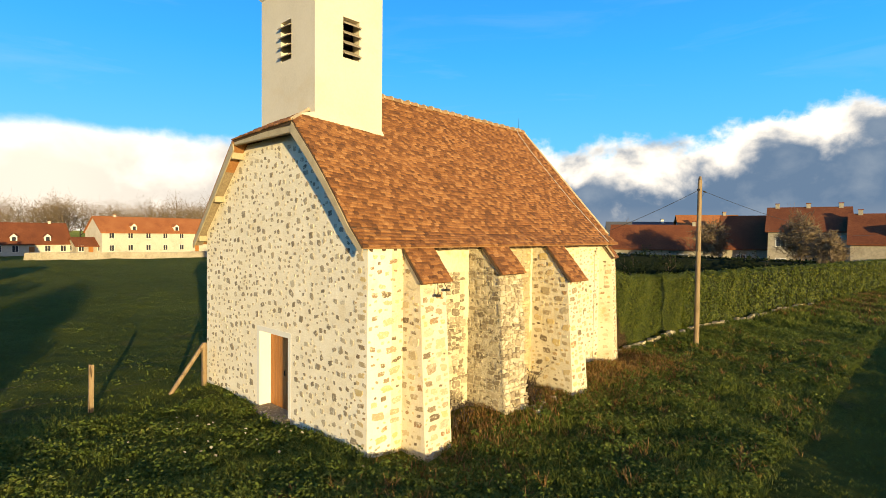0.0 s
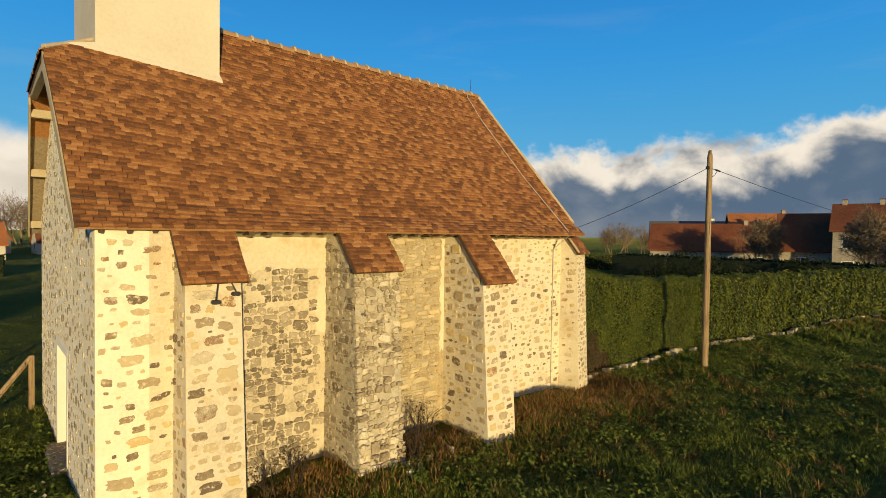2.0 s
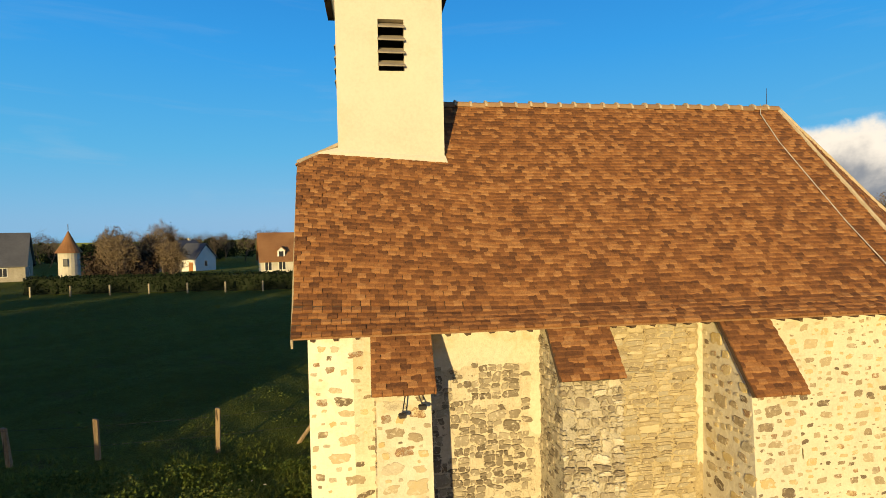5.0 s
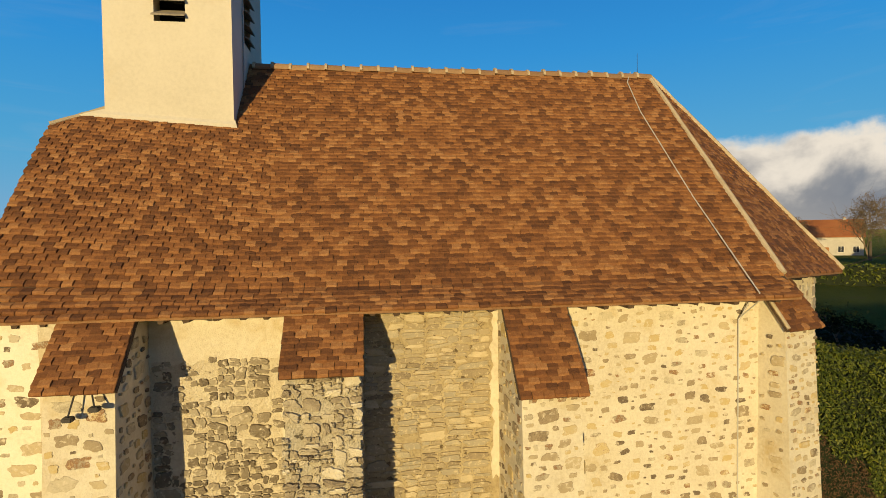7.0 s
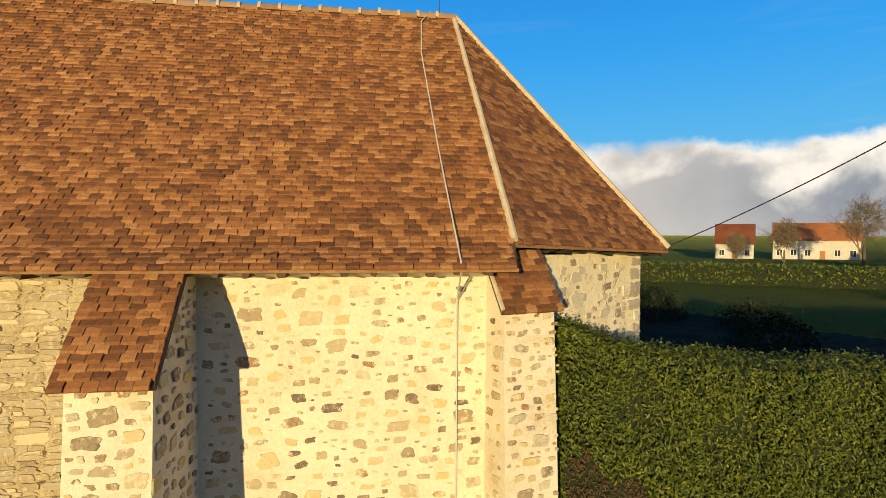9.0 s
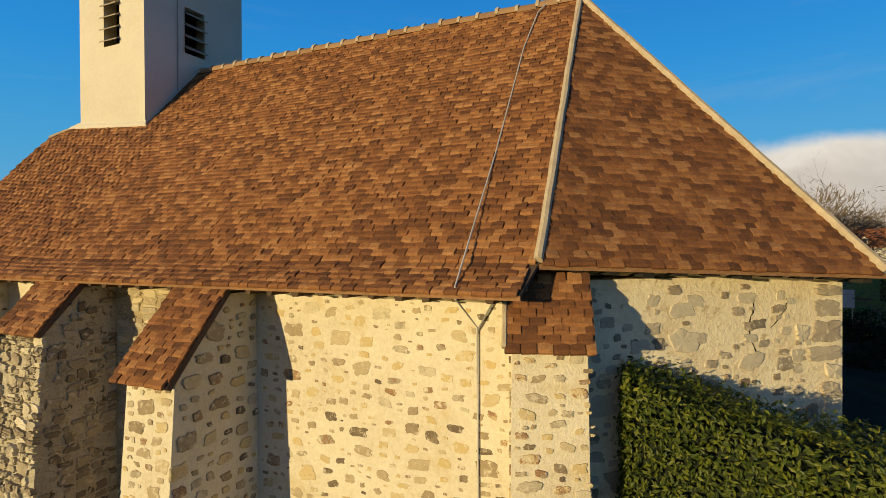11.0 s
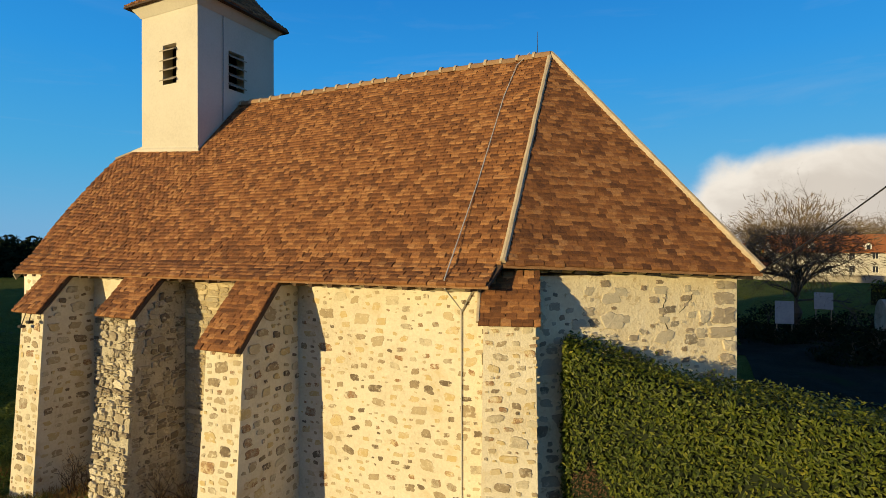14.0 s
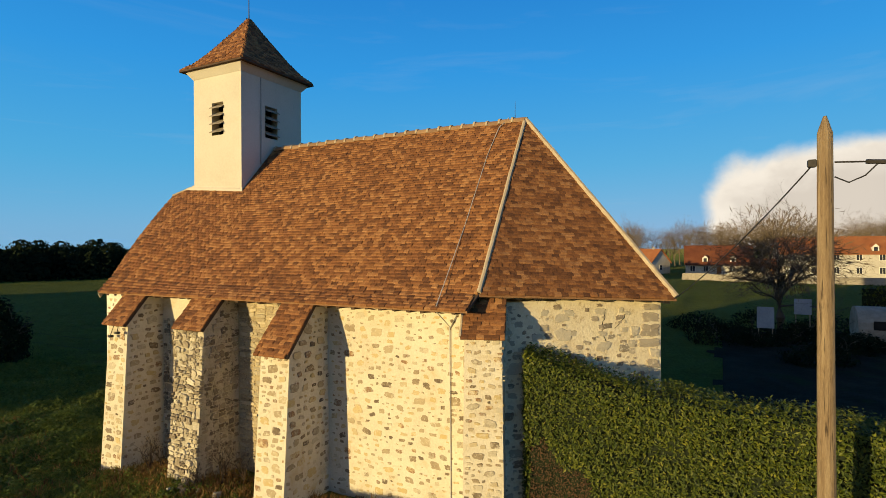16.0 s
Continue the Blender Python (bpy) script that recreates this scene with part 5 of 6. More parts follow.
def HEDGE_Y(x):
    return 9.8 - 0.125 * np.maximum(0, x - 24.5)


def hedge_top(x):
    return 4.45 + 0.98 * np.exp(-np.maximum(0, x - 19.8) / 1.75) - 0.006 * np.maximum(0, x - 28)


def hedge_depth(x, thick):
    """The hedge is thinner where it passes the slanting wall."""
    return np.clip(9.49 + 0.82 * (x - 19.1) - 9.8 - 0.05, 0.25, thick)


def hedge_part(x0, x1, thick, density, size, parent, label):
    """A clipped stretch: an inner mass and leaves on front, top and ends."""
    bm = fresh()
    n = max(2, int((x1 - x0) / 0.4))
    xs = np.linspace(x0 + 0.06, x1 - 0.06, n)
    dep = hedge_depth(xs, thick)
    top = hedge_top(xs)
    low = [(x, HEDGE_Y(x) + 0.12 + 0.05 * math.sin(x * 5), 1.35) for x in xs] + [(x, HEDGE_Y(x) + d - 0.06, 1.35) for x, d in zip(xs[::-1], dep[::-1])]
    high = [(x, HEDGE_Y(x) + 0.12 + 0.06 * math.sin(x * 4 + 1), t - 0.12 + 0.04 * math.sin(x * 3)) for x, t in zip(xs, top)] + [(x, HEDGE_Y(x) + d - 0.07, t - 0.12 + 0.04 * math.cos(x * 3)) for x, d, t in zip(xs[::-1], dep[::-1], top[::-1])]
    part("core", loft(bm, low, high), M_core, parent, "near-black mass inside the hedge, shade painted into its colour")
    L = x1 - x0
    out = []
    nf, nt, ne = int(L * 3.1 * density), int(L * thick * density), int(thick * 3 * density)
    x = rng.uniform(x0, x1, nf)
    z = 1.4 + (hedge_top(x) - 1.4) * rng.random(nf)
    wob = 0.10 * np.sin(x * 2.3 + z * 1.7) * np.sin(z * 3.1 - x) + rng.normal(0, 0.045, nf)
    out.append((np.stack([x, HEDGE_Y(x) + wob, z], 1), np.tile([0.0, -1, 0.35], (nf, 1))))
    x = rng.uniform(x0, x1, nt)
    y = hedge_depth(x, thick) * rng.random(nt)
    out.append((np.stack([x, HEDGE_Y(x) + y, hedge_top(x) + 0.07 * np.sin(x * 2.7) * np.cos(y * 4) + rng.normal(0, 0.055, nt)], 1), np.tile([0.0, -0.2, 1], (nt, 1))))
    for xe, s in ((x0, -1), (x1, 1)):
        y, z = float(hedge_depth(xe, thick)) * rng.random(ne), 1.4 + (float(hedge_top(xe)) - 1.4) * rng.random(ne)
        out.append((np.stack([xe + s * rng.normal(0.0, 0.04, ne), HEDGE_Y(xe) + y, z], 1), np.tile([float(s), -0.2, 0.3], (ne, 1))))
    P = np.concatenate([o[0] for o in out])
    N = np.concatenate([o[1] for o in out]) + rng.normal(0, 0.5, (len(P), 3))
    N /= np.linalg.norm(N, axis=1)[:, None]
    edge = 3.75 - 0.8 * (P[:, 0] - 20.0) + 0.16 * np.sin(P[:, 0] * 9) + 0.12 * np.sin(P[:, 2] * 7)
    dead = (P[:, 2] < edge) & (P[:, 0] > 20.08) & (P[:, 0] < 22) & (P[:, 1] < HEDGE_Y(P[:, 0]) + 0.3)
    ob = part("leaves", leaf_mesh("leaves", P[~dead], N[~dead], size, 0.42, M_leaf), None, parent, label)
    ob["kind"] = "stuff"
    if dead.any():
        ob = part("dead_leaves", leaf_mesh("dead_leaves", P[dead], N[dead], size * 0.8, 0.3, M_dead), None, parent, "withered brown hedge leaves")
        ob["kind"] = "stuff"


hedge = thing("laurel_hedge", (23.0, 10.3, 1.6), "dense clipped laurel hedge with glossy green leaves beside the chapel", "hedge", "laurel hedges along the field")
hedge_part(19.98, 27.6, 1.15, 1250, 0.073, hedge, "glossy green laurel leaves")
hedge = thing("laurel_hedge", (31.0, 9.2, 1.6), "clipped laurel hedge along the field edge", "hedge", "laurel hedges along the field")
hedge_part(27.8, 35.2, 1.0, 330, 0.13, hedge, "green laurel leaves")
hedge = thing("laurel_hedge", (52.0, 6.7, 1.6), "long clipped hedge running toward the houses", "hedge", "laurel hedges along the field")
hedge_part(35.6, 86.0, 1.0, 110, 0.2, hedge, "green hedge leaves")

# low row of field stones at the foot of the hedge
kerb_row = thing("stone_edging", (27.0, 9.3, 1.6), "broken low row of pale field stones beside the hedge", "stone wall")
for k in range(70):
    x = 20.6 + k * 0.36 + rng.uniform(-0.1, 0.1)
    if rng.random() < 0.22:
        continue
    y = HEDGE_Y(x) - 0.28 + rng.normal(0, 0.06)
    ob = new("stone", stones_of(M_stone_flat)[k % 16])
    place(ob, kerb_row)
    ob.matrix_basis = Matrix.LocRotScale((x, y, float(ground_z(np.float64(x), np.float64(y))) + 0.06), Euler((radians(75), 0, rng.normal(0, 0.3))), (rng.uniform(0.25, 0.42), rng.uniform(0.2, 0.34), 0.16))


def blade_mesh(name, P, height, width, material, lean=0.45, per=4, spread=0.06):
    """Tufts of bent blades: each a narrow strip of two quads that ends nearly in a point."""
    k = len(P)
    P = np.repeat(P, per, 0)
    n = len(P)
    hgt = np.repeat(height, per) * rng.uniform(0.55, 1.15, n)
    wid = np.repeat(width, per) * rng.uniform(0.7, 1.3, n)
    ang = rng.uniform(0, 2 * math.pi, n)
    out = np.stack([np.cos(ang), np.sin(ang), np.zeros(n)], 1)
    side = np.stack([-np.sin(ang), np.cos(ang), np.zeros(n)], 1) * wid[:, None] / 2
    root = P + out * rng.uniform(0, spread, n)[:, None]
    bend = (hgt * lean * rng.uniform(0.4, 1.6, n))[:, None]
    up = np.array([0, 0, 1.0])
    mid = root + out * bend * 0.35 + up * (hgt * 0.6)[:, None]
    tip = root + out * bend + up * (hgt * 0.95)[:, None]
    V = np.stack([root - side, root + side, mid + side * 0.9, mid - side * 0.9, tip + side * 0.12, tip - side * 0.12], 1).reshape(-1, 3)
    i = np.arange(n)[:, None] * 6
    F = np.concatenate([i + [[0, 1, 2, 3]], i + [[3, 2, 4, 5]]])
    return fast_mesh(name, V, F, material)


def in_chapel(x, y, grow=0.0):
    a = (x > 7.33 - grow) & (x < 19.1) & (y > 9.0 - grow) & (y < 17.3 + grow)
    b = (x >= 19.1) & (x < 22.4) & (y > 9.49 + (x - 19.1) * 0.82 - grow) & (y < 16.8 - (x - 19.1) * 0.82 + grow)
    c = ((x > 8.3) & (x < 9.3) & (y > 8.1) | (x > 11.2) & (x < 12.3) & (y > 8.05) | (x > 14.3) & (x < 15.3) & (y > 7.85)) & (y < 9.6)
    return a | b | c


def patchy(x, y, scale, seed):
    return np.array([noise.noise(Vector((float(a) * scale, float(b) * scale, seed))) for a, b in zip(x, y)])


def sow(name, count, x0, x1, y0, y1, h, w, material, label, mask=None, lean=0.45, per=4, spread=0.06):
    x, y = rng.uniform(x0, x1, count), rng.uniform(y0, y1, count)
    ok = ~in_chapel(x, y)
    ok &= ~((y > HEDGE_Y(x) + 0.15) & (y < HEDGE_Y(x) + 1.0) & (x > 20.1))
    x, y = x[ok], y[ok]
    g = patchy(x, y, 0.55, 4.0)
    if mask is not None:
        keep = mask(x, y, g)
        x, y, g = x[keep], y[keep], g[keep]
    P = np.stack([x, y, ground_z(x, y) - 0.02], 1)
    ob = part(name, blade_mesh(name, P, h * (1 + 0.7 * g), np.full(len(P), w), material, lean, per, spread))
    tagged(ob, label, "grass", kind="stuff")


wall_near = lambda x, y, d: np.exp(-np.maximum(0, 8.6 - y) / d) * (x > 8.5) * (x < 21) * (y < 9.6)
sow("grass", 25000, -3, 34, 2.2, 10.2, 0.17, 0.013, M_grass, "rank green grass in front of the chapel", lambda x, y, g: rng.random(len(x)) > 0.75 * wall_near(x, y, 0.9), 0.7, 5)
sow("dry_grass", 12000, 8, 24, 4.8, 10.0, 0.20, 0.016, M_dry, "dry brown grass along the foot of the wall", lambda x, y, g: rng.random(len(x)) < wall_near(x, y, 0.7) + 0.09 * (g < -0.1) + 0.6 * np.exp(-((x - 20.6) ** 2 + (y - 8.3) ** 2) / 1.6) + 0.6 * np.exp(-((x - 17.8) ** 2 / 4.0 + (y - 7.9) ** 2 / 0.9)), 0.6, 5)
sow("dry_grass", 3200, -2, 30, 2.0, 9.5, 0.28, 0.02, M_dry, "withered tufts scattered through the grass", lambda x, y, g: (g < 0.0) & (patchy(x, y, 1.6, 9.0) > 0.02), 0.7, 5)
sow("grass", 15000, -14, 12, 9.0, 17.5, 0.14, 0.014, M_grass, "rank green grass beside the chapel front", lambda x, y, g: (x < 7.3) & ((y < 15.8) | (rng.random(len(x)) < 0.3)), 0.8, 5)
sow("grass", 26000, -22, 16, 15.5, 46, 0.04, 0.03, M_grass, "short green meadow grass", None, 0.9, 2, 0.2)
sow("grass", 11000, -4, 40, -4.0, 2.4, 0.07, 0.016, M_grass, "short green verge grass", None, 0.7, 4)



def mounds(count, x0, x1, y0, y1, mask, label):
    """Low leafy clumps of weeds: broad leaves heaped over many small mounds."""
    x, y = rng.uniform(x0, x1, count), rng.uniform(y0, y1, count)
    g = patchy(x, y, 0.8, 4.0)
    ok = ~in_chapel(x, y, 0.1) & ~((y > HEDGE_Y(x) - 0.1) & (x > 20.1)) & mask(x, y, g)
    x, y, g = x[ok], y[ok], g[ok]
    r = rng.uniform(0.10, 0.26, len(x)) * (1 + 0.5 * g)
    per = 30
    d = rng.normal(size=(len(x), per, 3))
    d /= np.linalg.norm(d, axis=2)[:, :, None]
    d[:, :, 2] = np.abs(d[:, :, 2])
    P = np.stack([x, y, ground_z(x, y)], 1)[:, None] + d * (r[:, None] * rng.uniform(0.5, 1.1, (len(x), per)))[:, :, None] * np.array([1.0, 1.0, 0.95])
    N = d + np.array([0, 0, 0.5]) + rng.normal(0, 0.45, d.shape)
    N /= np.linalg.norm(N, axis=2)[:, :, None]
    ob = part("weeds", leaf_mesh("weeds", P.reshape(-1, 3), N.reshape(-1, 3), 0.085, 0.62, M_weed))
    tagged(ob, label, "weeds", kind="stuff")


mounds(5200, -2, 34, 2.4, 9.8, lambda x, y, g: (g > -0.3) & (rng.random(len(x)) > 0.95 * wall_near(x, y, 1.1)), "broad-leaved green weeds among the grass")
mounds(3000, -9, 7.2, 6.5, 15.4, lambda x, y, g: g > -0.35, "broad-leaved weeds beside the chapel front")
x, y = rng.normal(5.6, 1.2, 26), rng.normal(11.2, 1.5, 26)
x, y = x[x < 7.0], y[x < 7.0]
ob = part("leaf_litter", leaf_mesh("leaf_litter", np.stack([x, y, ground_z(x, y) + 0.17], 1), np.tile([0.0, -0.3, 0.95], (len(x), 1)), 0.10, 0.6, M_stone_pale))
tagged(ob, "pale dry leaves lying on the weeds", "leaves", kind="stuff")
sow("grass", 9000, 34, 80, 1.5, 8.6, 0.30, 0.05, M_grass, "rank grass beside the far hedge", lambda x, y, g: y < HEDGE_Y(x) - 0.4, 0.7, 4)
sow("dry_grass", 4000, 38, 80, 2.5, 8.6, 0.34, 0.06, M_dry, "dry brown tufts beside the far hedge", lambda x, y, g: (y < HEDGE_Y(x) - 0.4) & (g < 0.05), 0.7, 4)
sow("weeds", 5000, -30, 7, 15.0, 60, 0.06, 0.06, M_weed, "low tufts scattered over the meadow", lambda x, y, g: g > -0.05, 0.9, 7, 0.25)

# bare shrubs at the foot of the wall


def branches(seed, base, height, spread, levels, kids, radius, upward=0.35, first=0.3, kinks=3, sides=4):
    """Branch strips of a leafless plant as quads: tapering tubes that fork again and again."""
    r = np.random.default_rng(seed)
    V, F = [], []

    def limb(p, d, ln, rad, lev):
        pts, dirs = [p], [d]
        for k in range(kinks):
            d = d + r.normal(0, 0.16, 3) + np.array([0, 0, upward * 0.25])
            d = d / np.linalg.norm(d)
            p = p + d * ln / kinks
            pts.append(p)
            dirs.append(d)
        off = len(V)
        for k, (q, dd) in enumerate(zip(pts, dirs)):
            a = np.cross(dd, [0.3, 0.5, 0.8])
            a /= np.linalg.norm(a) + 1e-9
            b = np.cross(dd, a)
            rr = rad * (1 - 0.62 * k / kinks)
            for j in range(sides):
                t = 2 * math.pi * j / sides
                V.append(q + (a * math.cos(t) + b * math.sin(t)) * rr)
        for k in range(kinks):
            for j in range(sides):
                F.append((off + k * sides + j, off + k * sides + (j + 1) % sides, off + (k + 1) * sides + (j + 1) % sides, off + (k + 1) * sides + j))
        if lev == 0:
            return
        for c in range(kids):
            t = first + (1 - first) * (c + r.uniform(0.2, 1.0)) / kids
            k = min(int(t * kinks), kinks - 1)
            q = pts[k] + (pts[k + 1] - pts[k]) * (t * kinks - k)
            ang = r.uniform(0, 2 * math.pi)
            a = np.cross(dirs[k], [0.2, 0.7, 0.4])
            a /= np.linalg.norm(a)
            b = np.cross(dirs[k], a)
            nd = dirs[k] * (1 - spread) + (a * math.cos(ang) + b * math.sin(ang)) * spread + np.array([0, 0, upward * 0.4])
            limb(q, nd / np.linalg.norm(nd), ln * r.uniform(0.55, 0.8), rad * 0.5 * (1 - 0.4 * t) / 0.8, lev - 1)
    limb(np.array(base, float), np.array([0.0, 0, 1]), height, radius, levels)
    return np.array(V), np.array(F)


for seed, x, y, h in ((5, 9.75, 8.7, 0.5), (6, 10.3, 8.8, 0.42), (8, 12.75, 8.45, 0.62), (9, 13.3, 8.7, 0.5), (12, 12.4, 7.95, 0.36)):
    shrub = thing("bare_shrub", (x, y, 1.6), "leafless brown shrub growing at the foot of the wall", "shrub", "shrubs against the wall")
    z = float(ground_z(np.float64(x), np.float64(y)))
    for j in range(4):
        v, f = branches(seed * 10 + j, (x + rng.normal(0, 0.1), y + rng.normal(0, 0.06), z - 0.05), h * rng.uniform(0.7, 1.2), 0.5, 2, 3, 0.02, 0.5)
        part("stem", fast_mesh("stem", v, f, M_thicket), None, shrub)
    Pl = np.stack([x + rng.normal(0, 0.2, 110), y + rng.normal(0, 0.12, 110), z + h * 1.6 * rng.uniform(0.0, 1.0, 110) ** 1.2], 1)
    ob = part("leaves", leaf_mesh("leaves", Pl, rng.normal(size=(110, 3)) / 1.7, 0.06, 0.5, M_thicket), None, shrub, "few withered leaves")

# fallen stones under the eroded buttress
for k in range(6):
    x, y = 12.0 + rng.normal(0, 0.5), 7.8 + rng.normal(0, 0.14)
    ob = new("fallen_stone", stones_of(M_stone_pale)[k % 24])
    ob.matrix_basis = Matrix.LocRotScale((x, y, float(ground_z(np.float64(x), np.float64(y))) + 0.02), Euler((rng.uniform(0, 0.5), rng.uniform(0, 0.4), rng.uniform(0, 3))), (rng.uniform(0.12, 0.26), rng.uniform(0.10, 0.2), 0.09))
    tagged(ob, "pale fallen stone lying at the foot of the buttress", "stone", "stones fallen from the buttress")
# the bare tree behind the hedge
yard = thing("bare_tree", (27.5, 42.5, 1.5), "wide leafless tree with a short trunk and fine twigs", "tree")
part("trunk", rod(fresh(), [(27.1, 42.5, 1.2), (27.15, 42.5, 2.6), (27.0, 42.55, 4.0), (27.2, 42.5, 5.6)], 0.36, 9, 0.16), M_bark, yard)
for j in range(17):
    a = j * 2.4
    z = 3.2 + 2.3 * ((j * 7) % 17) / 17
    v, f = branches(40 + j, (0, 0, 0), 3.1 if j % 3 else 2.6, 0.48, 4, 3, 0.085, 0.10, 0.18)
    tilt = Euler((0, radians((14, 48, 74, 30, 62, 84, 40)[j % 7]), a)).to_matrix()
    v = v @ np.array(tilt).T + np.array([27.1, 42.5, z])
    part("limb", fast_mesh("limb", v, f, M_bark), None, yard)

d = rng.normal(size=(5200, 3))
d /= np.linalg.norm(d, axis=1)[:, None]
lump = 0.72 + 0.5 * np.array([noise.noise(Vector(q * 2.8)) for q in d])
P = np.array([27.2, 42.5, 6.9]) + d * np.array([5.6, 5.2, 3.9]) * lump[:, None] * rng.uniform(0.12, 1.0, (5200, 1)) ** 0.45
N = np.cross(d, rng.normal(size=(5200, 3)))
part("brushwood", leaf_mesh("brushwood", P, N / np.linalg.norm(N, axis=1)[:, None], 0.6, 0.022, M_twig), None, yard)["kind"] = "stuff"

# yard behind the hedge
for x, y, z, w, h, lab in ((26.05, 39.0, 2.25, 0.95, 1.34, "pale blue-grey board leaning upright in the dark yard"), (28.2, 40.5, 3.05, 0.95, 1.0, "pale square board standing in the dark yard")):
    ob = part("board", box(fresh(), (x - w / 2, y - 0.03, z), (x + w / 2, y + 0.03, z + h), 0.01), M_panel)
    tagged(ob, lab, "board", "boards in the yard")
    for s in (-1, 1):
        place(part("leg", box(fresh(), (x + s * w * 0.4 - 0.03, y - 0.02, 1.3), (x + s * w * 0.4 + 0.03, y + 0.02, z - 0.002)), M_wood), ob)
tank = thing("tank", (31.4, 39.2, 1.5), "pale rounded storage tank standing in the yard", "tank")
bm = rod(fresh(), [(30.6, 39.2, 2.6), (33.2, 39.2, 2.6)], 1.25, 20)
part("body", bm, M_far_stone, tank)
part("hatch", box(fresh(), (31.3, 37.9, 2.6), (31.9, 38.0, 3.1), 0.02), M_dark, tank)


def bush(name, at, rx, ry, h, count, size, material, label, category, group=""):
    """A shrub: stems and an uneven mass of leaf clumps."""
    t = thing(name, at, label, category, group)
    v, f = branches(int(at[0] * 7 + at[1] * 3) % 9999 + 10000, at, h * 0.5, 0.5, 2, 4, 0.08)
    part("stem", fast_mesh("stem", v, f, M_bark), None, t)
    d = rng.normal(size=(count, 3))
    d /= np.linalg.norm(d, axis=1)[:, None]
    d[:, 2] = np.abs(d[:, 2])
    lump = 0.78 + 0.3 * np.array([noise.noise(Vector(q * 2.2) + Vector(at)) for q in d]) + rng.normal(0, 0.07, count)
    P = np.array(at) + d * np.array([rx, ry, h]) * lump[:, None] * rng.uniform(0.55, 1.0, (count, 1)) ** 0.4
    N = d + rng.normal(0, 0.6, (count, 3))
    ob = part("foliage", leaf_mesh("foliage", P, N / np.linalg.norm(N, axis=1)[:, None], size, 0.5, material), None, t)
    ob["kind"] = "stuff"
    return t


bush("bare_poplar", (-24.6, 95.0, 1.4), 1.5, 1.5, 8.6, 5000, 0.35, M_thicket, "tall narrow leafless tree with dense brown twigs", "tree")
bush("bare_thicket", (-25.0, 78.0, 1.4), 6.0, 4.0, 6.4, 9000, 0.5, M_thicket, "dense leafless brown thicket beside the manor", "bush")
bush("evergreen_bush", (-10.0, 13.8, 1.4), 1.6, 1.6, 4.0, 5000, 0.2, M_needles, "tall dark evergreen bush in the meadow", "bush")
# added shrubs whose near-black leaves stand in for the yard's deep shade
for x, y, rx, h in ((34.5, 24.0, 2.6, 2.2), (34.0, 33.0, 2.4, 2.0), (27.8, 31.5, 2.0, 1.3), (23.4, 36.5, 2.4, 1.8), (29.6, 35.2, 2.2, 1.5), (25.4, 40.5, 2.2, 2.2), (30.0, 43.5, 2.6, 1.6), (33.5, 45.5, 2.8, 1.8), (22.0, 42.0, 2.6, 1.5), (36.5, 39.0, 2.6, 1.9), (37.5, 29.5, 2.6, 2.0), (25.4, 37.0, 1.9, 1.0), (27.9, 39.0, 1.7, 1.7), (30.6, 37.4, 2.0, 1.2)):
    bush("garden_shrub", (x, y, 1.45), rx, rx * 0.8, h, 1600, 0.17, M_needles, "low near-black shrub added to darken the shaded yard", "shrub", "shrubs in the yard")
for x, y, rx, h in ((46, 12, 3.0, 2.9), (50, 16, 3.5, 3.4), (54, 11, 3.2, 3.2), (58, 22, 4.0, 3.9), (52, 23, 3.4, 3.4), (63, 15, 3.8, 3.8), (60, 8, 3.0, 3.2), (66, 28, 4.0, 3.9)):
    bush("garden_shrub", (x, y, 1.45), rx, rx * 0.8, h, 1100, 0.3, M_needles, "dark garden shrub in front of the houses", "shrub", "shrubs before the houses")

# ---- houses ----


